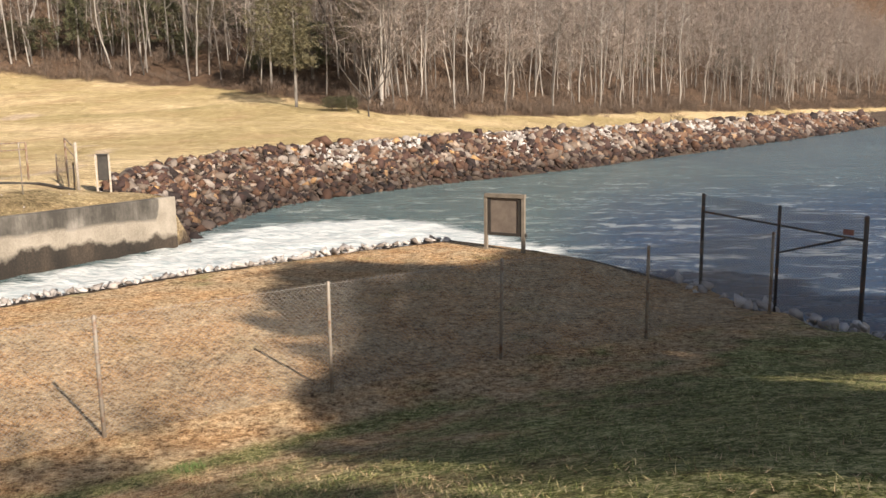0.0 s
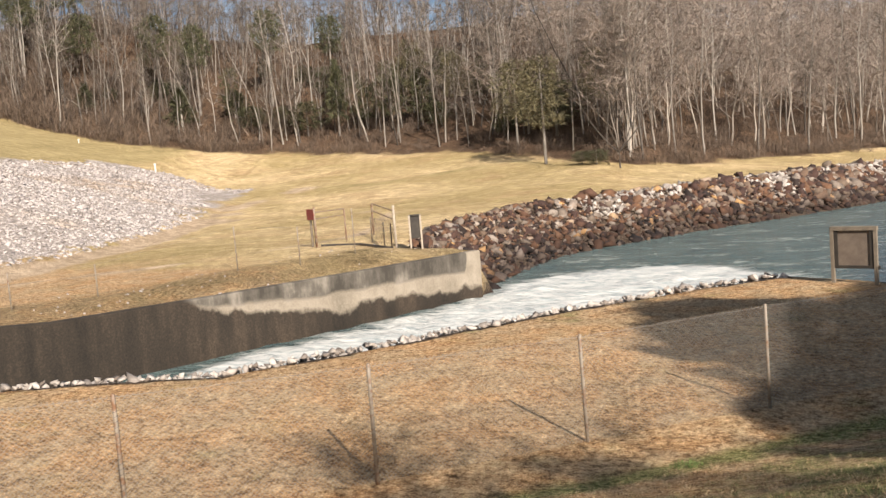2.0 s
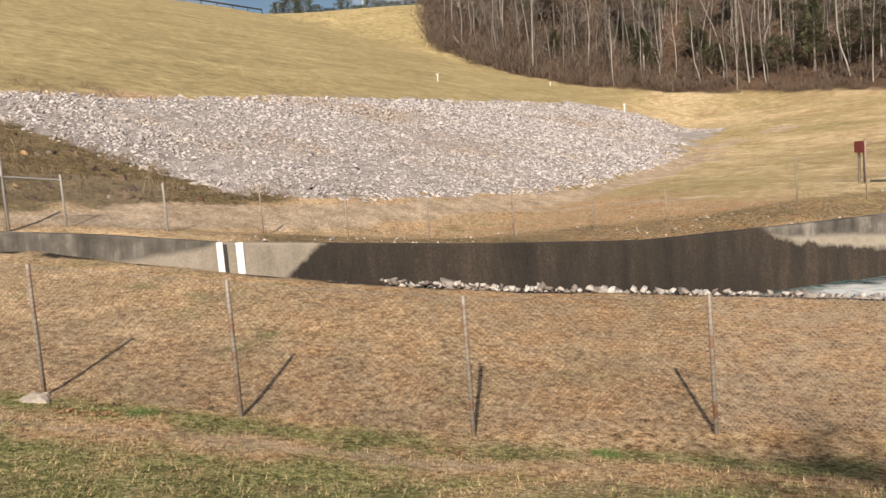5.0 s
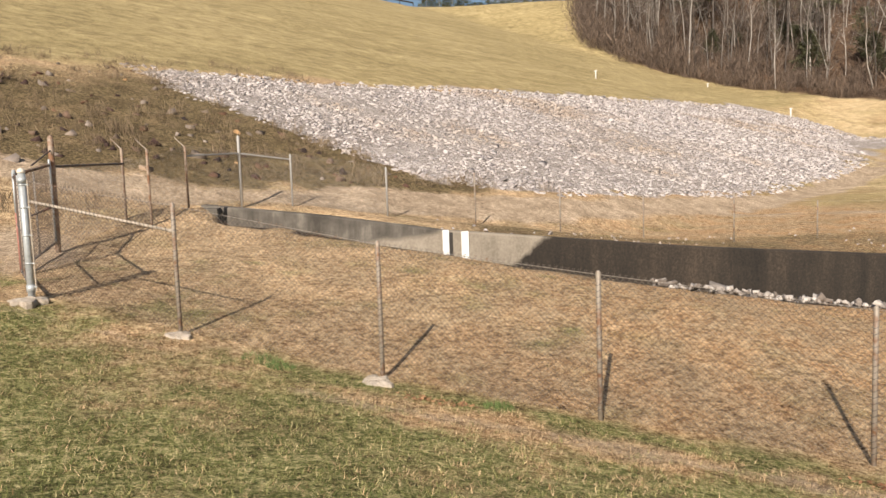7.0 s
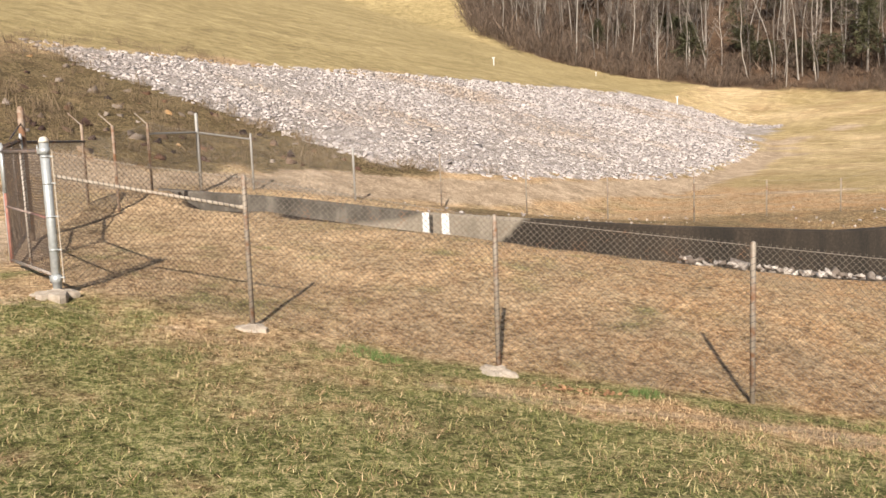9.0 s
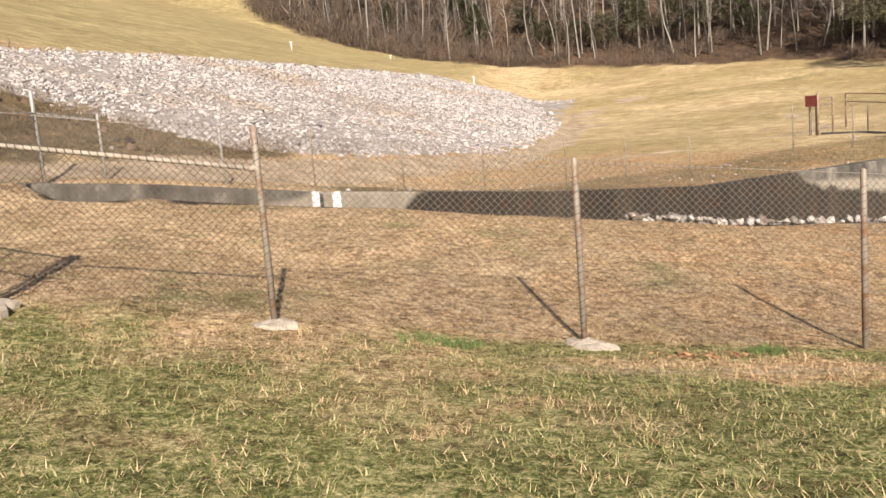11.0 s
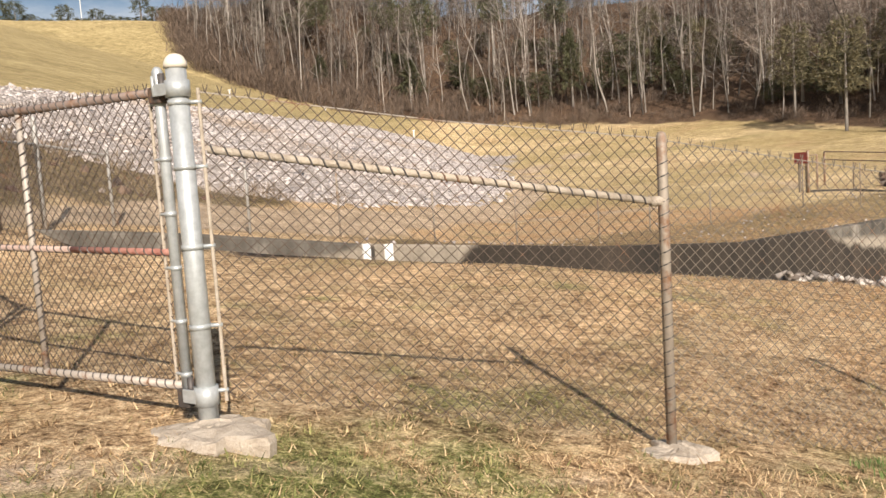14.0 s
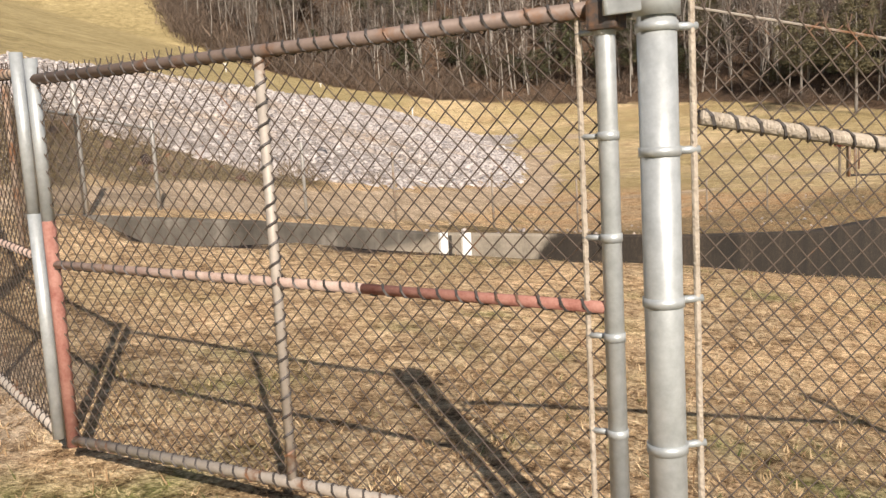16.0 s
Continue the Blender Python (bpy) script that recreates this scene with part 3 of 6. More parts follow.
def greenness(P):
    """Where the winter grass is still green, in ragged patches on the walker's side of the fence."""
    s, d = (P - ORIGIN) @ ALONG, (P - ORIGIN) @ ACROSS
    n = np.array([0.7 * noise.noise((x / 1.7, y / 1.7, 4)) + 0.6 * noise.noise((x / 0.6, y / 0.6, 8)) + 0.75 * noise.noise((x / 0.22, y / 0.22, 1)) for x, y in P])
    walk_side = np.interp(-d + np.interp(s, [1, 3], [1.1, 0]), [0.8, 2.2, 4.5], [-0.75, 0.1, 0.46]) + np.interp(s, [-2, 2, 5, 9, 13, 17, 24], [0.2, 0.42, 0.42, 0.28, 0.2, 0.15, -0.1]) + np.interp(s - 0.3 * d, [25.5, 29.5], [0, 0.5])
    walk_side = walk_side + 0.32 * smooth(-d, 4.6, 6.4) * smooth(13 - s, 0, 3)
    verge = np.where((s > 4.5) & (s < 30), np.interp(np.abs(d + 0.32 + 0.15 * n), [0.22, 0.6], [0.55, -0.9]), -0.9)
    gate = np.interp(s, [-7, -5, -1.2, -0.2], [-0.9, 0.0, 0.0, -0.9]) + np.interp(d, [-3, -1.5, 1.5, 2.4], [-0.2, 0, 0, -0.9])
    return smooth(n + np.maximum(np.where(d < 0.8, np.maximum(walk_side, verge), np.interp(s, [6, 12], [-0.5, -0.75])), gate), -0.4, 0.6)


RIPRAP = [(-56.2, 9.7), (-58.7, 22.8), (-64.1, 35), (-70.4, 53), (-78, 75), (-87, 100), (-85, 112), (-66, 107), (-58.4, 88.6), (-45.5, 59), (-39.5, 42), (-37.2, 31), (-36.7, 23), (-37.2, 17.5), (-41, 15), (-45, 13.2), (-49, 11)]
ROAD = [(-60, -30), (-40, -6), (-35, 4), (-34.6, 11), (-35, 20), (-36, 29), (-37.6, 38), (-41.6, 51), (-47.2, 64.7), (-54.6, 84), (-58, 97), (-54, 106)]
DITCH = [(-53, 101.5), (-47, 101.8), (-41, 103.5), (-36, 108), (-30, 110.5), (-24, 110)]
SPUR = [(-36, 33), (-31, 37), (-26, 44), (-24, 52), (-30, 70), (-42, 82)]


def ground_sheet():
    from mathutils import geometry

    def grid(x0, x1, y0, y1, step, hole=None):
        xs, ys = np.meshgrid(np.arange(x0, x1, step), np.arange(y0, y1, step))
        P = np.stack([xs.ravel(), ys.ravel()], 1)
        P = P + rng.uniform(-0.28, 0.28, P.shape) * step
        if hole:
            a, b, c, d = hole
            P = P[~((P[:, 0] > a) & (P[:, 0] < b) & (P[:, 1] > c) & (P[:, 1] < d))]
        return P

    fine = (-27, 12, -12, 32)
    middle = (-60, 30, -25, 70)
    wide = (-290, 130, -60, 300)
    P = np.concatenate([grid(*fine, 0.34), grid(*middle, 1.1, fine), grid(*wide, 3.6, middle), grid(-330, 330, -60, 540, 9, wide), grid(-1500, 1500, -600, 1800, 60, (-330, 330, -60, 540))])
    wall = np.array(WALL)
    tang = np.gradient(wall[:, :2], axis=0)
    tang /= np.hypot(*tang.T)[:, None]
    back = np.stack([-tang[:, 1], tang[:, 0]], 1)
    face = wall[:, :2] + back * 0.08
    top = wall[:, :2] + back * 0.34
    top[-1] -= tang[-1] * 1.2
    bank = np.array(BANK)[:, :2]
    fart = np.array(FARTOP)[:, :2]
    for line, gap in ((face, 0.5), (top, 0.5), (bank, 0.4), (fart, 0.6)):
        d, _, _ = lines(P, line)
        P = P[d > gap * 0.6]
    pts, edges = [tuple(p) for p in P], []
    for line in (face, top, bank, fart):
        # break each line into short pieces
        fineline = [line[0]]
        for a, b in zip(line[:-1], line[1:]):
            k = max(1, int(np.hypot(*(b - a)) / 0.9)) if np.hypot(*(b - a)) < 30 else 12
            fineline += [a + (b - a) * i / k for i in range(1, k + 1)]
        k0 = len(pts)
        pts += [tuple(p) for p in fineline]
        edges += [(k0 + i, k0 + i + 1) for i in range(len(fineline) - 1)]
    out = geometry.delaunay_2d_cdt([Vector(p) for p in pts], edges, [], 0, 1e-4)
    V = np.array([(v.x, v.y) for v in out[0]])
    F = [f for f in out[2] if len(f) == 3]
    z = land(V)
    dt, tv, _ = lines(V, np.c_[top, wall[:, 2]])
    z = np.where(dt < 0.05, tv[:, 0] - 0.06, z)
    df, _, _ = lines(V, face)
    z = np.where(df < 0.05, -3.4, z)
    s, dd = (V - ORIGIN) @ ALONG, (V - ORIGIN) @ ACROSS
    q, _, side = lines(V, TREELINE)
    q = q * side
    rd, _, _ = lines(V, ROAD)
    sp, _, _ = lines(V, SPUR)
    rip = inside(V, RIPRAP)
    cd = np.hypot(V[:, 0] + 8, V[:, 1] - 8)
    z = z + np.where(cd < 90, lumps(V, 1.3, 0.035) + lumps(V, 5, 0.07), lumps(V, 14, 0.35))
    z = np.where((q > 4), z + lumps(V, 16, 1.5), z)
    xyz = np.c_[V, z]
    me = big_mesh("ground", xyz, F, M_GROUND, True)
    wobble = lumps(V, 6, 0.5) + lumps(V, 1.7, 0.3)
    lawn = np.zeros(len(V))
    close = cd < 45
    lawn[close] = greenness(V[close])
    strip = (V[:, 1] < 60) & (V[:, 0] < -14) & (dd > 9)
    road = np.maximum(smooth(-(rd + 1.4 * wobble), -1.7, -0.8), 0.62 * smooth(-(sp + 1.6 * wobble), -1.3, -0.4))
    path = smooth(-(np.hypot(V[:, 0] + 28, V[:, 1] + 1) + wobble * 2), -4.0, -2.0)
    bare = smooth(-(np.abs(dd + np.interp(s, [2, 4.5], [0.6, 1.2])) + wobble), -0.5, 0.1) * (s > -1) * (s < 17) * 0.6
    dirt = np.clip(np.maximum.reduce([road, path, bare]), 0, 1)
    woods = smooth(q, -3, 2)
    face_d = dam(V)
    meadow = ((far_flag(V)) & (q < 3)).astype(float) * smooth(V[:, 1] + 0.2 * V[:, 0], 26, 40)
    brush = np.clip((strip & ~rip) * 0.54 * smooth(8 - lines(V, WALL)[0] + 3 * wobble, 0, 5) * smooth(V[:, 1] + 2 * wobble, 9, 15) + smooth(25 - V[:, 1] + 4 * wobble, 0, 7) * 0.68 * (V[:, 0] < -35.6) * (dam(V) > 2.7) * smooth(13.5 - dam(V) + 4 * wobble, 0, 6), 0, 1)
    slope_grass = smooth(face_d + 1.5 * wobble, 8.2, 11.5) * (q < 0)
    ditch, _, _ = lines(V, DITCH)
    slope_grass = np.maximum(slope_grass, smooth(-(ditch + wobble * 2), -2.6, -0.6) * 0.9)
    meadow = np.clip(np.maximum(meadow, slope_grass), 0, 1)
    a = me.color_attributes.new("zone", "FLOAT_COLOR", "POINT")
    a.data.foreach_set("color", np.c_[lawn, dirt, woods, np.ones(len(V))].astype(np.float32).ravel())
    a = me.color_attributes.new("zone_b", "FLOAT_COLOR", "POINT")
    a.data.foreach_set("color", np.c_[meadow, np.clip(brush, 0, 1) * (1 - slope_grass), slope_grass, np.ones(len(V))].astype(np.float32).ravel())
    wet = inside(V, RIVER)
    fdist, _, _ = lines(V, FARTOP)
    stony = np.where(wet, 1.0, 0.0)
    stony = np.maximum(stony, smooth(-fdist, -0.8, 0.3) * far_flag(V))
    rd2, _, _ = lines(V, RIPRAP + RIPRAP[:1])
    toe = np.where(rip & (rd2 > 0.9), 1.0, 0.0)
    a = me.color_attributes.new("zone_c", "FLOAT_COLOR", "POINT")
    a.data.foreach_set("color", np.c_[stony, toe, np.interp(s, [1, 9, 18], [0.25, 0.8, 1.0]), np.ones(len(V))].astype(np.float32).ravel())
    return thing("ground", "straw-brown winter grass field, dirt track and wooded slopes", "ground", kind="structure", data=me)


def far_flag(P):
    bd, _, _ = lines(P, BANK)
    fd, _, _ = lines(P, FARTOP)
    wd, _, _ = lines(P, WALL)
    return np.minimum(fd, wd) < bd


ground_sheet()

# ---- water ----
def water_sheet():
    xs = np.concatenate([np.arange(-36, 20, 0.5), np.arange(20, 60, 2), np.arange(60, 420, 20)])
    ys = np.concatenate([np.arange(-40, 4, 4), np.arange(4, 75, 0.5), np.arange(75, 150, 2.5), np.arange(150, 640, 20)])
    X, Y = np.meshgrid(xs, ys)
    P = np.stack([X.ravel(), Y.ravel()], 1)
    pool = [(-26, 16), (-15, 19), (-9, 24), (-4, 29.5), (1, 33.5), (5, 38), (3.5, 44), (-0.8, 50), (-2.9, 52.6), (-5.7, 54.4), (-9.3, 53), (-11.4, 51), (-12.9, 48), (-13.2, 45), (-15, 40), (-17.5, 34), (-20, 30), (-27, 20)]
    d, _, _ = lines(P, pool + pool[:1])
    d = np.where(inside(P, pool), d, -d)
    foam = np.interp(d, [-14, -5, -1.5, 0.0, 0.9], [-0.12, 0.08, 0.4, 0.92, 1.55])
    foam = np.where(d > -2, foam * smooth(P[:, 0] + 0.25 * (P[:, 1] - 26), -21.5, -17.5), foam)
    foam *= np.interp(P[:, 0], [-6, 3, 20, 60], [1.0, 0.85, 0.7, 0.4])
    foam = np.maximum(foam, np.interp(np.hypot(P[:, 0] - 12, P[:, 1] - 46), [0, 18, 60], [0.36, 0.29, 0.05]))
    hump = 0.16 * np.clip(foam, 0, 1) * np.array([noise.noise((x * 0.9, y * 0.9, 1)) + 0.8 * noise.noise((x * 2.3, y * 2.3, 5)) for x, y in P])
    wave = np.array([0.05 * noise.noise((x * 0.7, y * 0.7, 9)) for x, y in P])
    V = np.c_[P, WATER_Z + hump + wave + 0.05 * np.clip(foam, 0, 1)]
    nx = len(xs)
    i = np.arange(len(V)).reshape(len(ys), nx)
    F = np.stack([i[:-1, :-1], i[:-1, 1:], i[1:, 1:], i[1:, :-1]], -1).reshape(-1, 4)
    me = big_mesh("water", V, F, M_WATER, True)
    a = me.attributes.new("foam", "FLOAT", "POINT")
    a.data.foreach_set("value", foam.astype(np.float32))
    # where the painted sky reflection lies: the near right reach, fading upriver
    sky_tint = smooth(P[:, 0] - 0.12 * (P[:, 1] - 30), -1, 6) * smooth(90 - P[:, 1], 0, 50)
    sky_tint = np.clip(sky_tint + 0.35 * smooth(P[:, 0], 2, 30), 0, 1) * 0.9
    me.attributes.new("sky_tint", "FLOAT", "POINT").data.foreach_set("value", sky_tint.astype(np.float32))
    return thing("water", "teal river water with white churning foam", "water", kind="structure", data=me)


water_sheet()

# ---- training wall ----
def wall_run():
    wall = np.array(WALL)
    # short pieces so that the stains can follow the face
    rows = []
    for a, b in zip(wall[:-1], wall[1:]):
        k = max(2, int(np.hypot(*(b - a)[:2]) / 0.4))
        rows += [a + (b - a) * i / k for i in range(k)]
    rows.append(wall[-1])
    rows = np.array(rows)
    tang = np.gradient(rows[:, :2], axis=0)
    tang /= np.hypot(*tang.T)[:, None]
    back = np.stack([-tang[:, 1], tang[:, 0]], 1)
    length = np.r_[0, np.cumsum(np.hypot(*np.diff(rows[:, :2], axis=0).T))]
    V, F, stain = [], [], []
    nz = 12
    total = length[-1]
    for r, bk, s in zip(rows, back, length):
        top = r[2]
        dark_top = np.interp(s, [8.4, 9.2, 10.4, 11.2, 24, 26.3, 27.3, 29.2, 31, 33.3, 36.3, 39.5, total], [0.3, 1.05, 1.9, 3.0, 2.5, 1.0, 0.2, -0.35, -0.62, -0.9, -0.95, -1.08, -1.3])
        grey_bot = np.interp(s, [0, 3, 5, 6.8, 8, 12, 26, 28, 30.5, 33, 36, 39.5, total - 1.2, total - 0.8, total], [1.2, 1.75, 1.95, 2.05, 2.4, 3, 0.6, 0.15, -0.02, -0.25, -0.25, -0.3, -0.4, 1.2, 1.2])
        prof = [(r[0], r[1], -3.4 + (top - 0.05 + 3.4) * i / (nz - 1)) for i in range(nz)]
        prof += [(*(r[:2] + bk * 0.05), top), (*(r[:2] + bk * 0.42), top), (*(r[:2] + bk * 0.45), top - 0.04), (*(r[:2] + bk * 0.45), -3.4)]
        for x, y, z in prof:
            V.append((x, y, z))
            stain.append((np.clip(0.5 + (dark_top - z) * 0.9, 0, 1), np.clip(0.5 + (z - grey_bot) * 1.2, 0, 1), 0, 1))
    m = nz + 4
    for i in range(len(rows) - 1):
        for j in range(m - 1):
            F.append((i * m + j, (i + 1) * m + j, (i + 1) * m + j + 1, i * m + j + 1))
    g = Geo()
    g.add(V, F)
    g.f.append(tuple(range(m))[::-1])
    g.f.append(tuple((len(rows) - 1) * m + j for j in range(m)))
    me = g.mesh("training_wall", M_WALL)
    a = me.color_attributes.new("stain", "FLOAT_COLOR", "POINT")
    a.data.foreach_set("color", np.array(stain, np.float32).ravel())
    w = thing("wall_channel", "weathered concrete channel wall with dark wet stains", "wall", kind="structure", data=me)
    return w, rows, back, length


wall_ob, wall_rows, wall_back, wall_len = wall_run()


def slot_guides():
    """Two white-painted guide strips that flank a dark slot in the wall."""
    a = np.array([-29.1, 12.5])
    b = np.array([-26.0, 20.0])
    d = (b - a) / np.hypot(*(b - a))
    out = np.array([d[1], -d[0]])
    for off, w in ((0.02, 0.19), (0.6, 0.22)):
        m = Matrix(((d[0], out[0], 0, 0), (d[1], out[1], 0, 0), (0, 0, 1, 0), (0, 0, 0, 1)))
        m.translation = (*(a + d * off), 0)
        top = 2.2 - 0.118 * off
        part("slot_guide", Geo().box((-w / 2, -0.02, -1.6), (w / 2, 0.05, top + 0.01), m, 0.012), M_WHITE, wall_ob, "white-painted slot guide")
    m.translation = (*(a + d * 0.175), 0)
    # flat dark strip stands in for the shaded depth of the slot
    part("slot_recess", Geo().box((-0.06, -0.02, -1.6), (0.06, 0.012, 2.13), m, 0.004), M_DARK, wall_ob, "dark strip standing in for shade in the slot")


slot_guides()


def head_wall():
    g = Geo().box((-0.3, -3.2, -3.4), (0.3, 0.5, 3.1), pose(-33.0, 6.6, 0, 0, 0, -28), 0.03)
    me = g.mesh("head_wall", M_WALL)
    a = me.color_attributes.new("stain", "FLOAT_COLOR", "POINT")
    a.data.foreach_set("color", np.tile(np.array([0.25, 0.7, 0, 1], np.float32), len(me.vertices)))
    thing("wall_head", "dark weathered concrete end of the channel", "wall", kind="structure", data=me)


head_wall()

# ---- rocks ----
def rock_variants(count):
    """Sharp broken blocks, each the hull of a few points."""
    out = []
    for _ in range(count):
        P = rng.normal(size=(10, 3))
        P /= np.abs(P).max(1)[:, None]
        P *= rng.uniform(0.3, 0.56, (10, 1))
        bm = bmesh.new()
        for p in P:
            bm.verts.new(p)
        hull = bmesh.ops.convex_hull(bm, input=list(bm.verts))
        bmesh.ops.delete(bm, geom=[g for g in hull["geom_interior"] if isinstance(g, bmesh.types.BMVert)], context="VERTS")
        bmesh.ops.triangulate(bm, faces=list(bm.faces))
        bm.verts.index_update()
        out.append((np.array([v.co[:] for v in bm.verts]), np.array([[v.index for v in f.verts] for f in bm.faces])))
        bm.free()
    return out


ROCKS = rock_variants(14)
ROCK_MESHES = {}


def rock_mesh(k, material):
    key = (k % len(ROCKS), material.name)
    if key not in ROCK_MESHES:
        V, F = ROCKS[key[0]]
        ROCK_MESHES[key] = big_mesh("stone", V, F, material)
    return ROCK_MESHES[key]


def stones(rows, material, parent):
    for x, y, z, turn, sx, sy, sz, tilt, which in rows:
        ob = new("stone", rock_mesh(int(which), material))
        ob.parent = parent
        ob.matrix_basis = Matrix.LocRotScale((x, y, z), Euler((tilt, 0, turn)), (sx, sy, sz))


def rock_rows(P, z, lo, hi, flat=0.75):
    n = len(P)
    s = rng.uniform(lo, hi, n) * np.exp(rng.normal(0, 0.22, n))
    return np.c_[P, z, rng.uniform(0, 6.3, n), s * rng.uniform(0.8, 1.35, n), s * rng.uniform(0.7, 1.1, n), s * rng.uniform(flat * 0.8, flat * 1.2, n), rng.uniform(-0.8, 0.8, n), rng.integers(0, 14, n)]


def along(poly, step):
    poly = np.asarray(poly, float)
    out = []
    for a, b in zip(poly[:-1], poly[1:]):
        k = max(1, int(np.hypot(*(b - a)[:2]) / step))
        out += [a + (b - a) * i / k for i in range(k)]
    return np.array(out)


def far_bank_rocks():
    base = along(FARTOP[:-1], 0.5)
    base = base[base[:, 1] < 400]
    reps = np.select([base[:, 1] < 110, base[:, 1] < 225], [62, 30], 7)
    P = np.repeat(base[:, :2], reps, 0)
    P = P + rng.uniform(-5.4, 5.4, P.shape)
    fd, _, _ = lines(P, FARTOP)
    wd, _, _ = lines(P, WALL)
    ok = (fd < 5.2) & (wd > 0.7) & (inside(P, RIVER) | (fd < 0.5))
    P = P[ok]
    Z = land(P)
    P, Z = P[Z > -2.5], Z[Z > -2.5]
    rows = rock_rows(P, Z + 0.06, 0.32, 0.95)
    rows[:, 4:7] *= np.clip(rows[:, 1:2] / 75, 0.8, 2.0)
    heap = np.array([noise.noise((x / 7, y / 7, 6)) + 0.4 * noise.noise((x / 1.6, y / 1.6, 2)) for x, y in P])
    pale = (rows[:, 2] + heap * 2.6 > 1.15) & (rng.random(len(rows)) < 0.8)
    rows[pale, 4:7] *= 0.6
    owner = thing("riprap_far_bank", "rust-brown and grey broken stones lining the far river bank", "riprap", kind="structure")
    near = np.argsort(rows[:, 1])
    brown = [i for i in near if not pale[i]]
    stones(rows[brown[:260]], M_REDROCK, owner)
    V, F = scatter(ROCKS, rows[brown[260:]])
    tagged(part("stones", big_mesh("stones", V, F, M_REDROCK_I), None, owner), kind="stuff")
    V, F = scatter(ROCKS, rows[pale])
    tagged(part("pale_stones", big_mesh("pale_stones", V, F, M_WHITEROCK), None, owner, "pale grey rubble"), kind="stuff")


def near_bank_rocks():
    base = along(BANK[3:11], 0.13)
    P, Z = [], []
    for off in (0.1, 0.35, 0.65, 1.0):
        P.append(base[:, :2] + rng.uniform(-0.16, 0.16, (len(base), 2)) + np.array([-0.62, 0.78]) * off)
        Z.append(base[:, 2] + 0.1 - off * 0.35)
    rows = rock_rows(np.concatenate(P), np.concatenate(Z), 0.11, 0.27)
    owner = thing("riprap_near_bank", "row of pale limestone blocks along the channel edge", "riprap", kind="structure")
    stones(rows[:285], M_WHITEROCK_P, owner)
    V, F = scatter(ROCKS, rows[285:])
    tagged(part("stones", big_mesh("stones", V, F, M_WHITEROCK), None, owner), kind="stuff")
    # darker rubble on the shore by the wing fence
    base = along([(5.6, 27.6, 0.1), (7.2, 25.6, 0.0), (8.0, 23.4, 0.05), (9.2, 21.4, 0.2), (10.6, 20.4, 0.3)], 0.3)
    P = np.concatenate([base[:, :2] + rng.uniform(-0.5, 0.5, (len(base), 2)) + np.array([0.8, 0.4]) * o for o in (0, 0.6, 1.2, 1.9)])
    Z = np.concatenate([base[:, 2] + 0.22 - o * 0.42 for o in (0, 0.6, 1.2, 1.9)])
    V, F = scatter(ROCKS, rock_rows(P, Z, 0.14, 0.38))
    thing("shore_rubble", "grey rubble stones on the river shore", "rubble", kind="stuff", data=big_mesh("shore_rubble", V, F, M_DAMROCK))


def dam_riprap():
    xs = rng.uniform(-90, -34, 78000)
    ys = rng.uniform(8, 115, 78000)
    P = np.stack([xs, ys], 1)
    ed, _, _ = lines(P, RIPRAP + RIPRAP[:1])
    rag = np.array([noise.noise((x * 0.35, y * 0.35, 2)) for x, y in P])
    P = P[inside(P, RIPRAP) & (ed > 0.3 + rag * 0.7)]
    far = np.hypot(P[:, 0] + 8, P[:, 1])
    P = P[rng.random(len(P)) < np.clip(1.35 - far / 130, 0.42, 1)]
    far = np.hypot(P[:, 0] + 8, P[:, 1])
    z = land(P)
    rows = rock_rows(P, z + 0.0, 0.2, 0.42, 0.45)
    rows[:, 4:7] *= np.clip(far / 70, 0.8, 1.1)[:, None]
    owner = thing("riprap_dam_toe", "pale grey limestone riprap blanket on the dam toe", "riprap", kind="structure")
    near = np.argsort(far)
    stones(rows[near[:280]], M_DAMROCK_P, owner)
    V, F = scatter(ROCKS, rows[near[280:]])
    tagged(part("stones", big_mesh("stones", V, F, M_DAMROCK), None, owner), kind="stuff")


def strip_gravel():
    """Loose pale stones on the strip between the wall and the track."""
    base = along(WALL[2:], 0.12)
    P = base[:, :2] + np.array([-0.9, 0.42]) * (0.6 + 5.5 * rng.random((len(base), 1)) ** 1.3) + rng.uniform(-0.6, 0.6, (len(base), 2))
    n = np.array([noise.noise((x / 3, y / 3, 1)) for x, y in P])
    P = P[n > -0.05]
    V, F = scatter(ROCKS, rock_rows(P, land(P) + 0.01, 0.05, 0.14))
    thing("loose_stones", "loose pale stones on the strip behind the channel wall", "stones", kind="stuff", data=big_mesh("loose_stones", V, F, M_DAMROCK))


far_bank_rocks()
near_bank_rocks()
strip_gravel()
dam_riprap()

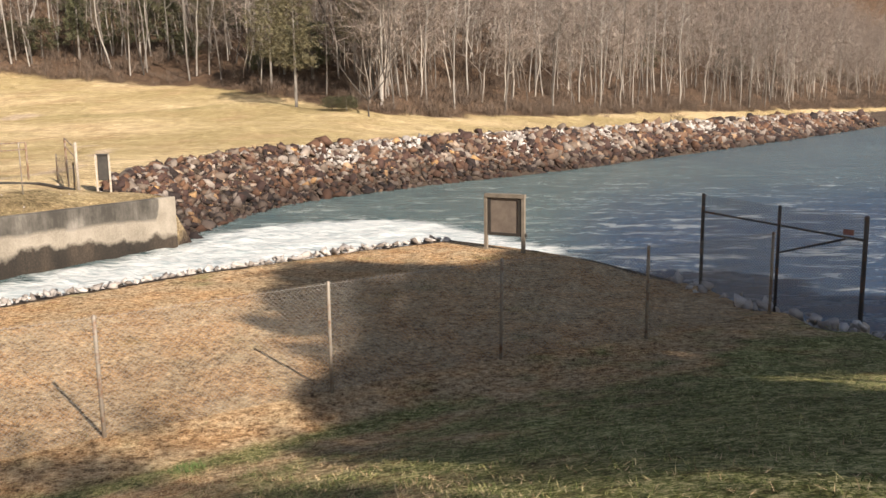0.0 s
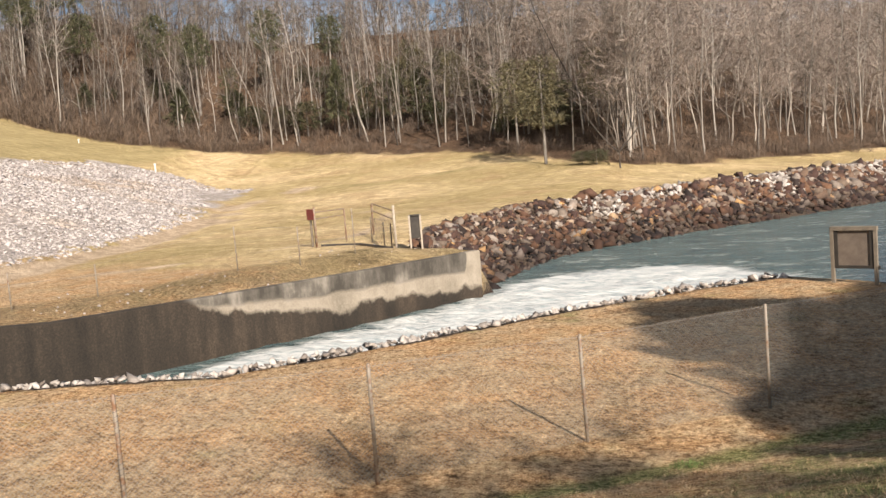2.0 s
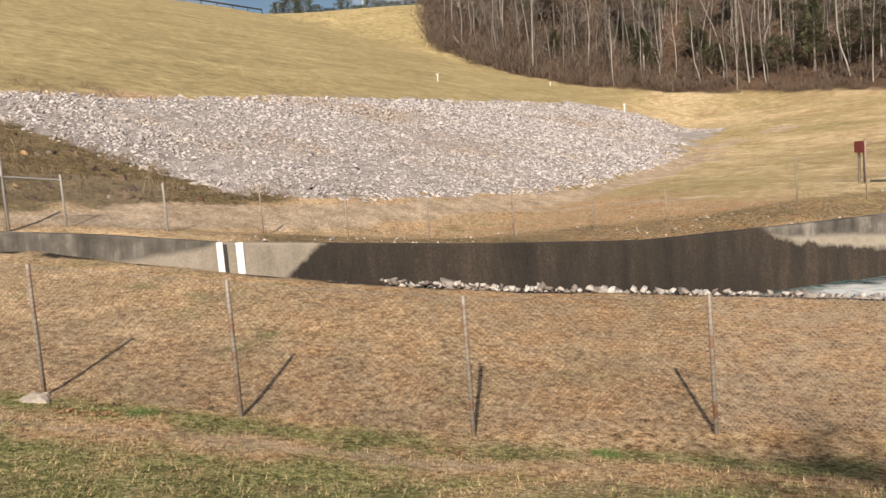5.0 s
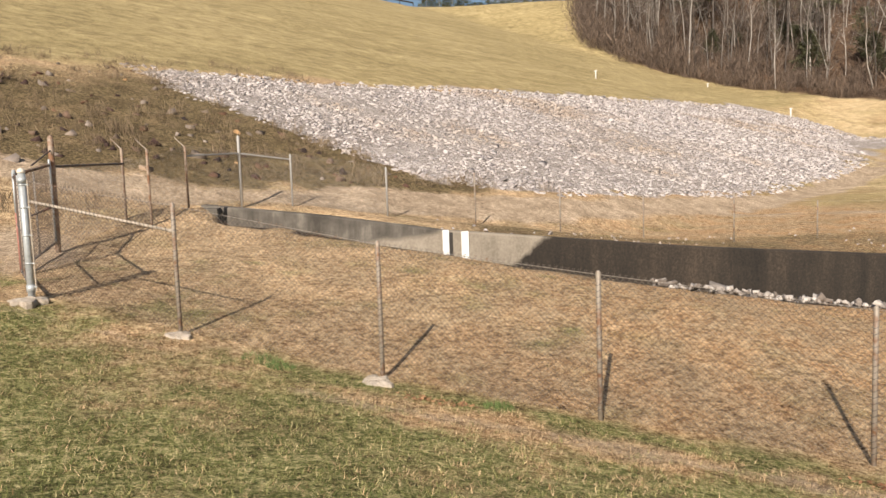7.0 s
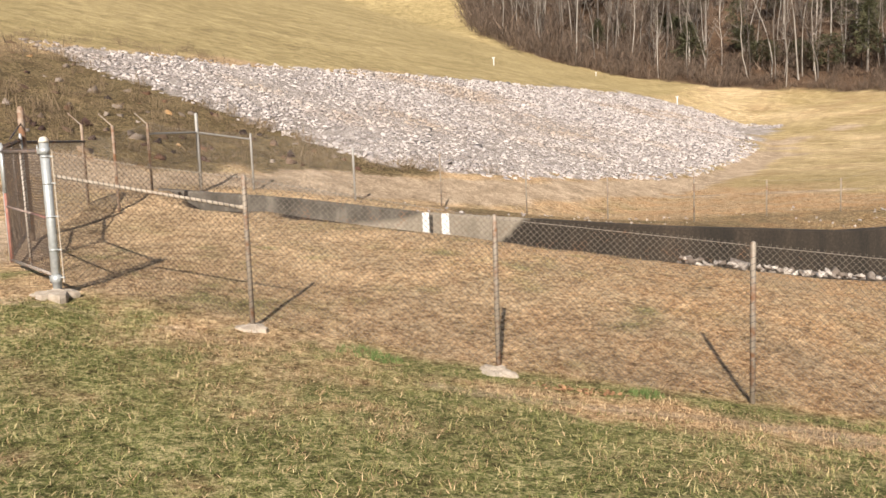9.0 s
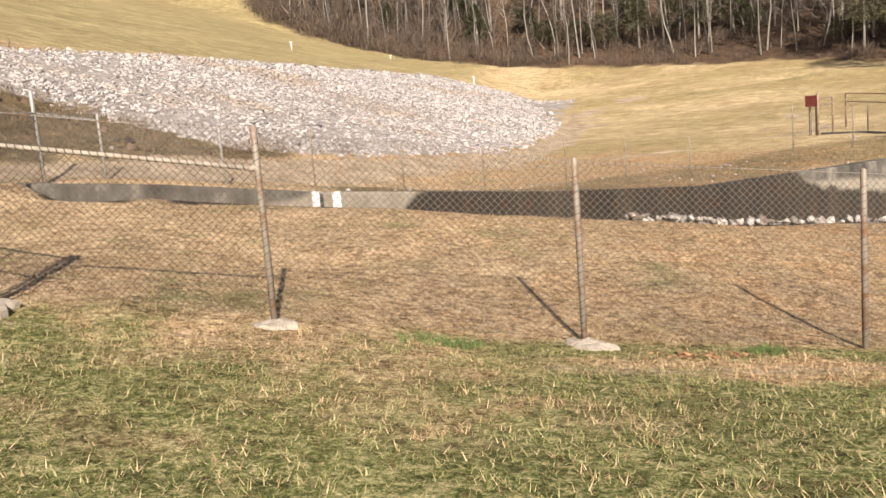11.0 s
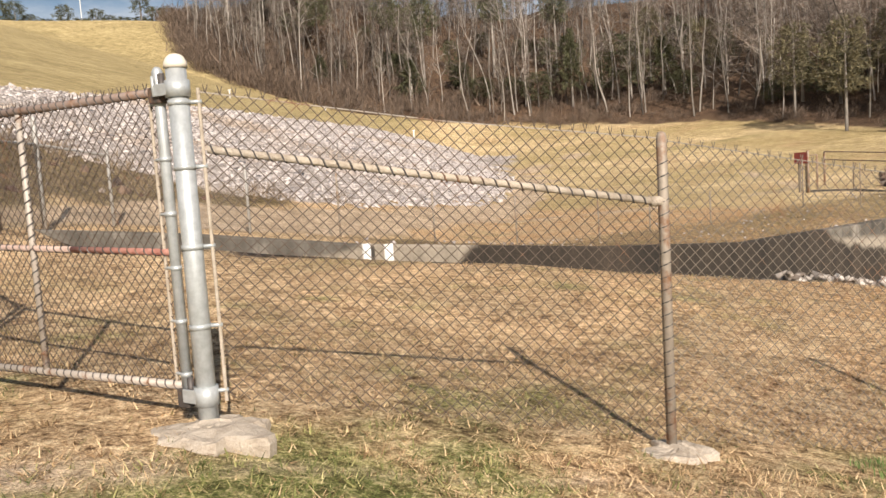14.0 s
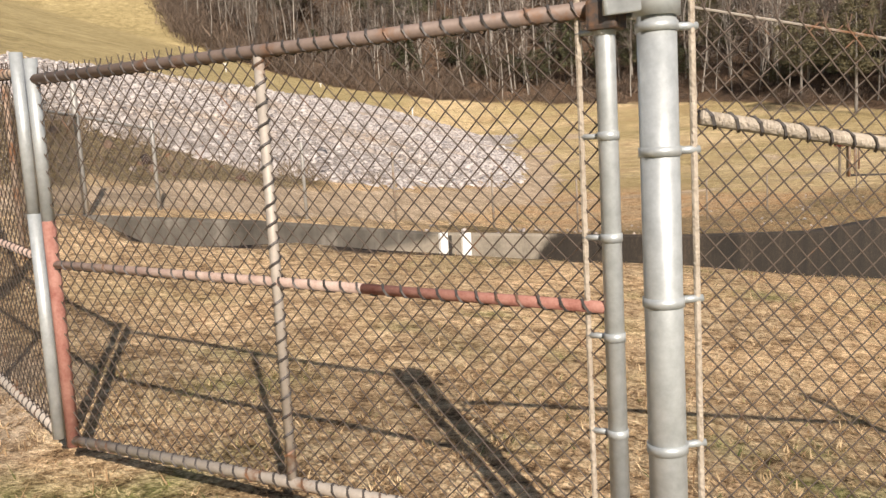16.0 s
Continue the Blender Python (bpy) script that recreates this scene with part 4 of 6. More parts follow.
# ---- fences and gates ----
def wire_panel(a0, a1, b0, b1, pitch=0.0716, r=0.0028, sides=3, barbs=True, material=None):
    """Chain-link fabric between two uprights, given by foot and head."""
    a0, a1, b0, b1 = (np.array(p, float) for p in (a0, a1, b0, b1))
    W = np.hypot(*(b0 - a0)[:2])
    H = ((a1 - a0)[2] + (b1 - b0)[2]) / 2
    side = np.array([-(b0 - a0)[1], (b0 - a0)[0], 0]) / W

    def at(u, v, off):
        s, t = u / W, v / H
        return (a0 * (1 - s) + b0 * s) * (1 - t) + (a1 * (1 - s) + b1 * s) * t + side * off

    V, F = [], []

    def wire(p, q):
        d = (q - p) / np.linalg.norm(q - p)
        u = side
        w = np.cross(d, u)
        k = len(V)
        for c in (p, q):
            for j in range(sides):
                an = 2 * math.pi * j / sides
                V.append(c + r * (math.cos(an) * u + math.sin(an) * w))
        for j in range(sides):
            F.append((k + j, k + (j + 1) % sides, k + sides + (j + 1) % sides))
            F.append((k + j, k + sides + (j + 1) % sides, k + sides + j))

    c = -H + 0.02
    while c < W:
        u0, u1 = max(0, c), min(W, c + H)
        if u1 - u0 > 0.01:
            wire(at(u0, u0 - c, 0.0022), at(u1, u1 - c, 0.0022))
            wire(at(W - u0, u0 - c, -0.0022), at(W - u1, u1 - c, -0.0022))
        c += pitch
    if barbs:
        u = pitch / 2
        while u < W:
            wire(at(u, H - 0.012, 0.002), at(u + 0.012, H + 0.035, 0.004))
            wire(at(u, H - 0.012, -0.002), at(u - 0.012, H + 0.032, -0.004))
            u += pitch
    return big_mesh("chain_link", np.array(V), np.array(F), material or M_WIRE, True)


def coil(p, q, radius, wire=0.0036, pitch=0.0716):
    """Wire wound round a rail."""
    p, q = Vector(p), Vector(q)
    d = (q - p).normalized()
    u = d.orthogonal().normalized()
    w = d.cross(u)
    n = int((q - p).length / pitch)
    pts = []
    for i in range(n * 6 + 1):
        an = 2 * math.pi * i / 6
        pts.append(p + d * (i / 6 * pitch) + radius * (math.cos(an) * u + math.sin(an) * w))
    return Geo().tube(pts, wire, 4, False)


def post_geo(foot, head, r, sides=10, rounded=True):
    foot, head = Vector(foot), Vector(head)
    d = (head - foot).normalized()
    pts, rad = [foot - d * 0.25, head - d * r * 0.9], [r, r]
    if rounded:
        pts += [head - d * r * 0.35, head]
        rad += [r * 0.8, r * 0.3]
    else:
        pts += [head]
        rad += [r]
    return Geo().tube(pts, rad, sides)


def fence_line(name, label, feet, heights, r, material, rail=(), barbs=True, mesh=True, leans=None, group="", ties=False):
    """A chain-link fence through the given feet; each post and each panel is a part."""
    owner = thing(name, label, "fence", group)
    heads = []
    for i, (f, h) in enumerate(zip(feet, heights)):
        lean = leans[i] if leans else (0, 0)
        head = (f[0] + lean[0], f[1] + lean[1], f[2] + h)
        heads.append(head)
        post = part("post", post_geo(f, head, r), material, owner, smooth=True)
        if ties and i < 6:
            part("tie_wire", coil(Vector(f) + Vector((0, 0, 0.1)), Vector(head) - Vector((0, 0, 0.12)), r + 0.001, 0.0042), M_DARKSTEEL, post)
    for i in range(len(feet) - 1):
        a0, b0 = Vector(feet[i]) + Vector((0, 0, 0.05)), Vector(feet[i + 1]) + Vector((0, 0, 0.05))
        a1, b1 = Vector(heads[i]) - Vector((0, 0, 0.05)), Vector(heads[i + 1]) - Vector((0, 0, 0.05))
        if mesh:
            part("chain_link", wire_panel(a0, a1, b0, b1, barbs=barbs, material=M_WIRE_MID if i < 4 else M_WIRE), None, owner)
        part("tension_wire", Geo().tube([a1 + Vector((0, 0, 0.0)), b1], 0.0028, 4), M_WIRE, owner)
    return owner, heads


# main fence, from the gate post to the shore
MAIN = [(-20.06, 2.08), (-17.85, 4.04), (-15.59, 5.75), (-13.37, 7.78), (-11.36, 10.14), (-9.06, 12.65), (-6.3, 14.7), (-3.66, 17.14), (-0.85, 19.14), (1.82, 21.0), (4.54, 22.1), (7.3, 23.9)]
MAIN_Z = [2.0, 1.43, 1.08, 0.68, 0.43, 0.18, 0.1, 0.0, 0.06, 0.08, 0.1, 0.05]
MAIN_H = [1.83, 1.84, 1.83, 1.83, 1.83, 1.83, 1.83, 1.82, 1.84, 1.86, 1.9, 1.95]
LEAN = [(0.015, 0.0), (0.01, 0), (0, 0), (0, 0), (-0.02, 0.01), (0, 0), (0.02, 0), (-0.02, 0), (0, 0), (0.02, 0.02), (0, 0), (0, 0)]
main_feet = [(x, y, min(z, zland(x, y) + 0.04)) for (x, y), z in zip(MAIN, MAIN_Z)]
main_heights = [z + h - f[2] for z, h, f in zip(MAIN_Z, MAIN_H, main_feet)]
main_fence, main_heads = fence_line("chain_link_fence", "weathered galvanised chain-link fence across the winter grass", main_feet, main_heights, 0.031, M_POST, leans=LEAN, ties=True)
P0 = Vector((-22.1, 0.5, 2.42))


def gate_post():
    owner = thing("gate_post", "thick bright galvanised steel gate post with domed cap", "post")
    top = 4.38
    part("pipe", Geo().tube([P0 - Vector((0, 0, 0.2)), (P0.x, P0.y, top - 0.06)], 0.053, 20), M_STEEL, owner, smooth=True)
    dome = [(P0.x, P0.y, top - 0.075 + h) for h in (0, 0.022, 0.035, 0.055, 0.068, 0.073)]
    part("cap", Geo().tube(dome, [0.06, 0.06, 0.055, 0.045, 0.027, 0.006], 20), M_CAP, owner, "dull cream domed cap", True)
    to_gate = Vector((-0.993, 0.08, 0))
    to_fence = (Vector((main_heads[0][0], main_heads[0][1], 0)) - Vector((P0.x, P0.y, 0))).normalized()
    for z in (4.13, 3.80, 3.387, 2.969, 2.62):
        c = Vector((P0.x, P0.y, z))
        g = Geo().tube([c - Vector((0, 0, 0.013)), c + Vector((0, 0, 0.013))], 0.0575, 20)
        g.tube([c + to_fence * 0.05, c + to_fence * 0.115], 0.011, 8)
        part("band", g, M_STEEL, owner, "pressed steel tension band", True)
    bar = Vector((P0.x, P0.y, 0)) + to_fence * 0.1
    part("tension_bar", Geo().tube([(bar.x, bar.y, 2.56), (bar.x, bar.y, 4.2)], 0.0095, 8), M_CONC, owner, "pale flat tension bar")
    for z, h in ((4.2, 0.085), (2.6, 0.1)):
        c = Vector((P0.x, P0.y, z))
        g = Geo().tube([c - Vector((0, 0, h / 2)), c + Vector((0, 0, h / 2))], 0.064, 18)
        g.tube([c + to_gate * 0.06, c + to_gate * 0.14], 0.022, 10)
        hinge = part("hinge", g, M_STEEL, owner, "heavy cast hinge collar", True)
        pin = c + to_gate * 0.12
        part("hinge_pin", Geo().tube([pin - Vector((0, 0, 0.06)), pin + Vector((0, 0, 0.09))], 0.02, 10), M_DARKSTEEL, hinge, smooth=True)
        turn = math.degrees(math.atan2(to_gate.y, to_gate.x))
        for o in (-0.06, 0.046):
            part("hinge_strap", Geo().box((0.0, o, -h * 0.36), (0.12, o + 0.014, h * 0.36), pose(P0.x, P0.y, z, 0, 0, turn), 0.004), M_STEEL, hinge)
        part("clevis", Geo().box((0.095, -0.044, -h * 0.5 - 0.02), (0.185, 0.044, h * 0.5 - 0.02), pose(P0.x, P0.y, z, 0, 0, turn), 0.012), M_DARKSTEEL, hinge, "dark cast clevis")
        if z > 4:
            for o in (-0.056, 0.056):
                part("bolt", Geo().tube([(pin.x - o * to_gate.y, pin.y + o * to_gate.x, z - 0.03), (pin.x - o * to_gate.y, pin.y + o * to_gate.x, z + 0.075)], 0.009, 8), M_STEEL, hinge, smooth=True)
    return owner


gate_post()


def footing(x, y, z, r, seed, h=0.12, thick=0.05):
    """Rough poured-concrete collar round a post's foot, broken at the rim."""
    g = np.random.default_rng(seed)
    pts, n = [], 30
    rows = [(0.98, -0.12), (1.04, h), (1.0, h + thick * 0.7), (0.9, h + thick), (0.7, h + thick * 1.15), (0.45, h + thick * 1.35), (0.2, h + thick * 1.5)]
    amp, ph = g.uniform(0.03, 0.12, 6), g.uniform(0, 6.28, 6)
    jag = [1 + sum(amp[k] * math.sin((k + 2) * 2 * math.pi * i / n + ph[k]) for k in range(6)) + g.uniform(-0.07, 0.07) for i in range(n)]
    tip = g.uniform(-0.35, 0.35, 2) * thick / r
    for k, (s, zz) in enumerate(rows):
        for i in range(n):
            a = 2 * math.pi * i / n
            rr = r * s * (1 + (jag[i] - 1) * min(1, s * 1.1)) * (1 + g.uniform(-0.035, 0.035))
            px, py = rr * math.cos(a), rr * 0.8 * math.sin(a)
            lump = 0.5 * thick * noise.noise((px * 9 + seed, py * 9, seed)) if k > 1 else 0
            pts.append((x + px, y + py, z + zz + (lump + tip[0] * px + tip[1] * py if k else 0) + g.uniform(-0.006, 0.006)))
    m = len(rows)
    faces = [(k * n + i, k * n + (i + 1) % n, (k + 1) * n + (i + 1) % n, (k + 1) * n + i) for k in range(m - 1) for i in range(n)]
    faces.append(tuple((m - 1) * n + i for i in range(n)))
    me = Geo().add(pts, faces).mesh("concrete_footing", M_CONC)
    return thing("concrete_footing", "chipped pale concrete footing round a fence post", "footing", "post footings", data=me)


footing(-22.03, 0.43, zland(-22.0, 0.45), 0.34, 8, -0.01, 0.05)
footing(-20.02, 2.03, zland(-20.02, 2.03) - 0.01, 0.2, 4, 0.0, 0.04)
footing(-17.74, 3.88, zland(-17.74, 3.88) - 0.01, 0.24, 5, 0.0, 0.045)


def corner_panel():
    """Panel between the gate post and the first line post, with its brace rail."""
    h1 = Vector(main_heads[0])
    d = (h1 - Vector((P0.x, P0.y, h1.z))).normalized()
    a = Vector((P0.x, P0.y, 0)) + d * 0.1
    a0, a1 = (a.x, a.y, 2.58), (a.x, a.y, 4.19)
    b0, b1 = (main_feet[0][0], main_feet[0][1], main_feet[0][2] + 0.05), (h1.x, h1.y, h1.z - 0.04)
    part("chain_link", wire_panel(a0, a1, b0, b1, r=0.0028, material=M_WIRE_OLD), None, main_fence)
    part("tension_wire", Geo().tube([Vector(a1) + Vector((0, 0, -0.01)), Vector(a1).lerp(Vector(b1), 0.5) - Vector((0, 0, 0.03)), Vector(b1)], 0.0035, 5), M_PALE, main_fence, "pale top tension wire")
    p, q = Vector((a.x, a.y, 3.885)) + d * 0.02, Vector((h1.x, h1.y, 3.44)) - d * 0.05
    rail = part("brace_rail", Geo().tube([p, q], 0.021, 12), M_CONC, main_fence, "pale brace rail wound with wire", True)
    part("tie_wire", coil(p, q, 0.0225, 0.006), M_DARKSTEEL, rail)
    part("rail_clamp", Geo().tube([q - d * 0.03, q + d * 0.05], 0.03, 10), M_CONC, main_fence, smooth=True)


corner_panel()


def gate_leaf(label, a, b, z0, z1, zm, mids, rail_mat, end_mat, mid_mat):
    """A chain-link gate leaf from its hinge side a to its free end b."""
    owner = thing("gate", label, "gate", "gate leaves")
    a, b = Vector((*a, 0)), Vector((*b, 0))

    def pt(t, z):
        c = a.lerp(b, t)
        return Vector((c.x, c.y, z))

    # z0, z1: pairs at the hinge and the free end
    bot = lambda t: z0[0] + (z0[1] - z0[0]) * t
    top = lambda t: z1[0] + (z1[1] - z1[0]) * t
    mid = lambda t: zm[0] + (zm[1] - zm[0]) * t
    part("end_upright", Geo().tube([pt(0, bot(0) - 0.03), pt(0, top(0) + 0.1), pt(0, top(0) + 0.118), pt(0, top(0) + 0.128)], [0.0285, 0.0285, 0.022, 0.008], 14), M_STEEL, owner, smooth=True)
    paint = bot(1) + 0.62 * (top(1) - bot(1))
    part("end_upright", Geo().tube([pt(1, paint), pt(1, top(1) + 0.09)], 0.0285, 14), M_STEEL, owner, "bare galvanised upper length", True)
    part("end_upright", Geo().tube([pt(1, bot(1) - 0.03), pt(1, paint)], 0.029, 14), end_mat, owner, smooth=True)
    for f in (top, bot):
        r = part("rail", Geo().tube([pt(0, f(0)), pt(1, f(1))], 0.0235, 12), rail_mat if f is top else M_PALE, owner, smooth=True)
        part("tie_wire", coil(pt(0, f(0)), pt(1, f(1)), 0.0245, 0.006), M_DARKSTEEL, r)
    for t in mids:
        u = part("upright", Geo().tube([pt(t, bot(t)), pt(t, top(t))], 0.0195, 12), M_PALE, owner, smooth=True)
        part("tie_wire", coil(pt(t, bot(t)), pt(t, top(t)), 0.0205, 0.0062), M_DARKSTEEL, u)
    for t0, t1, m, words in ((0.0, 0.34, mid_mat, "red-painted length of the middle rail"), (0.34, 1.0, M_FADED, "worn length of the middle rail with flaked paint")):
        r = part("middle_rail", Geo().tube([pt(t0, mid(t0)), pt(t1, mid(t1))], 0.0185, 12), m, owner, words, True)
        part("tie_wire", coil(pt(t0, mid(t0)), pt(t1, mid(t1)), 0.02, 0.0055), M_DARKSTEEL, r)
    part("chain_link", wire_panel(pt(0, bot(0) - 0.02), pt(0, top(0) + 0.02), pt(1, bot(1) - 0.02), pt(1, top(1) + 0.02), r=0.0028, material=M_WIRE_OLD), None, owner)
    for k in range(6):
        z = bot(0) + (top(0) - bot(0)) * (0.04 + 0.184 * k)
        g = Geo().tube([pt(0, z - 0.012), pt(0, z + 0.012)], 0.032, 12)
        d = (b - a).normalized()
        g.tube([pt(0, z) + d * 0.02, pt(0, z) + d * 0.085], 0.009, 6)
        part("band", g, M_STEEL, owner, smooth=True)
    bar = pt(0, 0) + (b - a).normalized() * 0.08
    part("tension_bar", Geo().tube([(bar.x, bar.y, bot(0) - 0.03), (bar.x, bar.y, top(0) + 0.03)], 0.009, 8), M_CONC, owner)
    return owner


gate_leaf("galvanised chain-link gate leaf with red middle rail, closed", (-22.245, 0.512), (-24.88, 0.72), (2.64, 2.6), (4.2, 4.24), (3.36, 3.42), (0.49,), M_RAIL, M_RED, M_RED)
gate_leaf("rusty red chain-link gate leaf with rounded uprights, closed", (-27.42, 1.7), (-25.0, 0.74), (2.85, 2.62), (4.45, 4.28), (3.6, 3.45), (0.5,), M_RUST, M_STEEL, M_RED)


def far_gate_post():
    owner = thing("gate_post", "tall rusty gate post with brace beside the track", "post")
    f = (-27.5, 1.75, zland(-27.5, 1.75) - 0.02)
    part("pipe", post_geo(f, (-27.55, 1.78, 5.07), 0.06, 12), M_RUST, owner, smooth=True)
    part("rail", Geo().tube([(-27.5, 1.75, 4.42), (-30.6, 3.9, 4.46)], 0.028, 8), M_DARKSTEEL, owner, "dark top rail")
    part("brace", Geo().tube([(-27.5, 1.75, 4.75), (-26.2, 1.2, 4.45)], 0.016, 6), M_DARKSTEEL, owner)


far_gate_post()


def armed_fence():
    """Fence with outward barbed-wire arms round the head of the channel."""
    feet = [(-30.65, 3.88), (-30.1, 4.36), (-31.4, 5.7), (-33.3, 7.9), (-33.4, 9.6), (-32.1, 12.3)]
    tops = [4.85, 4.8, 4.88, 5.22, 4.62, 4.1]
    owner = thing("chain_link_fence", "rusty chain-link fence with angled arms round the channel head", "fence")
    heads = []
    for (x, y), z in zip(feet, tops):
        heads.append((x, y, z))
        part("post", post_geo((x, y, zland(x, y)), (x, y, z), 0.035 if z < 5 else 0.05, 8), M_RUST if x > -32 else M_DULL, owner, smooth=True)
    for i in range(3):
        x, y, z = heads[i]
        part("arm", Geo().tube([(x, y, z - 0.02), (x - 0.22, y - 0.2, z + 0.26)], 0.014, 6), M_POST, owner)
    for i, (za, zb) in enumerate(((4.6, 4.55), (4.55, 4.6))):
        a, b = heads[2 + i], heads[3 + i]
        za = (4.62, 4.68)[i]
        zb = (4.68, 4.45)[i]
        part("brace_rail", Geo().tube([(a[0], a[1], za), (b[0], b[1], zb)], 0.026, 8), M_DULL, owner)
    for a, b in zip(heads[:-1], heads[1:]):
        za, zb = zland(*a[:2]) + 0.05, zland(*b[:2]) + 0.05
        part("chain_link", wire_panel((a[0], a[1], za), (a[0], a[1], min(a[2], za + 1.6)), (b[0], b[1], zb), (b[0], b[1], min(b[2], zb + 1.6)), r=0.002), None, owner)
    a, b = (-27.5, 1.75), feet[0]
    za, zb = zland(*a) + 0.05, zland(*b) + 0.05
    part("chain_link", wire_panel((*a, za), (*a, 4.42), (*b, zb), (*b, 4.46), r=0.0024), None, owner)


armed_fence()

# thin fence behind the channel wall
FAR = [(-32.0, 15.7), (-30.6, 18.3), (-29.2, 20.9), (-27.5, 23.6), (-26.9, 27.6), (-25.3, 30.3), (-22.6, 36.0), (-20.5, 37.9), (-19.2, 41.0)]
far_feet = [(x, y, zland(x, y)) for x, y in FAR]
fence_line("chain_link_fence", "thin weathered fence along the top of the channel wall", far_feet, [1.75, 1.5, 1.45, 1.72, 1.4, 1.3, 2.0, 1.75, 2.2], 0.029, M_POST, mesh=False)


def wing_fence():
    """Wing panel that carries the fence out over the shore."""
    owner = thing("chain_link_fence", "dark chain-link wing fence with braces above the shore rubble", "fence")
    a, m, b = (6.6, 27.3), (7.95, 25.75), (9.35, 24.5)
    za, zm, zb = 0.0, -0.25, -0.15
    for (x, y), z, t, r in ((a, za, 2.45, 0.045), (m, zm, 2.33, 0.038), (b, zb, 2.25, 0.05)):
        part("post", post_geo((x, y, min(z, zland(x, y))), (x, y, t), r, 10), M_DARKSTEEL, owner, smooth=True)
    part("rail", Geo().tube([(*a, 2.0), (*b, 1.72)], 0.026, 8), M_DARKSTEEL, owner)
    part("brace", Geo().tube([(*m, 1.25), (b[0] - 0.3, b[1] + 0.26, 1.72)], 0.024, 8), M_DARKSTEEL, owner)
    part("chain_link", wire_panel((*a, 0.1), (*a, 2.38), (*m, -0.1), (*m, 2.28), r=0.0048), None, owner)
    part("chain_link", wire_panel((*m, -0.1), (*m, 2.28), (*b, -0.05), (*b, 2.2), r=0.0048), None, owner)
    part("reflector", Geo().box((-0.11, -0.01, -0.05), (0.11, 0.01, 0.07), pose(b[0] - 0.28, b[1] + 0.2, 1.86, 0, 0, -42), 0.006), M_RED, owner, "small red reflector plate")
    foot = Geo().tube([(*b, zland(*b) - 0.2), (*b, zb + 0.05), (*b, zb + 0.12)], [0.2, 0.2, 0.1], 10)
    thing("concrete_footing", "pale concrete footing under the wing fence post", "footing", "post footings", data=foot.mesh("concrete_footing", M_CONC))


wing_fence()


def notice_board():
    """Timber notice board seen from behind."""
    owner = thing("notice_board", "weathered timber notice board on two posts by the water", "sign")
    a, b = Vector((1.17, 30.83, 0)), Vector((2.25, 30.36, 0))
    d = (b - a).normalized()
    turn = math.degrees(math.atan2(d.y, d.x))
    for p in (a, b):
        z = zland(p.x, p.y)
        part("post", Geo().box((-0.05, -0.05, -0.2), (0.05, 0.05, 2.12 - z), pose(p.x, p.y, z, 0, 0, turn), 0.008), M_WOOD, owner)
    c = (a + b) / 2
    w = (b - a).length
    part("panel", Geo().box((-w / 2 + 0.06, 0.0, 0.98), (w / 2 - 0.06, 0.03, 2.0), pose(c.x, c.y, 0, 0, 0, turn), 0.004), M_BOARD, owner, "plain brown board back")
    part("top_board", Geo().box((-w / 2 - 0.03, -0.06, 2.0), (w / 2 + 0.06, 0.07, 2.12), pose(c.x, c.y, 0, 0, 0, turn), 0.008), M_WOOD, owner)
    part("bottom_board", Geo().box((-w / 2 + 0.02, -0.03, 0.9), (w / 2 + 0.1, 0.06, 0.99), pose(c.x, c.y, 0, 0, 0, turn), 0.008), M_DARK, owner)
    for s in (-1, 1):
        part("side_board", Geo().box((s * (w / 2 - 0.1) - 0.06, -0.028, 0.98), (s * (w / 2 - 0.1) + 0.06, -0.002, 2.0), pose(c.x, c.y, 0, 0, 0, turn), 0.004), M_DARK, owner)


notice_board()


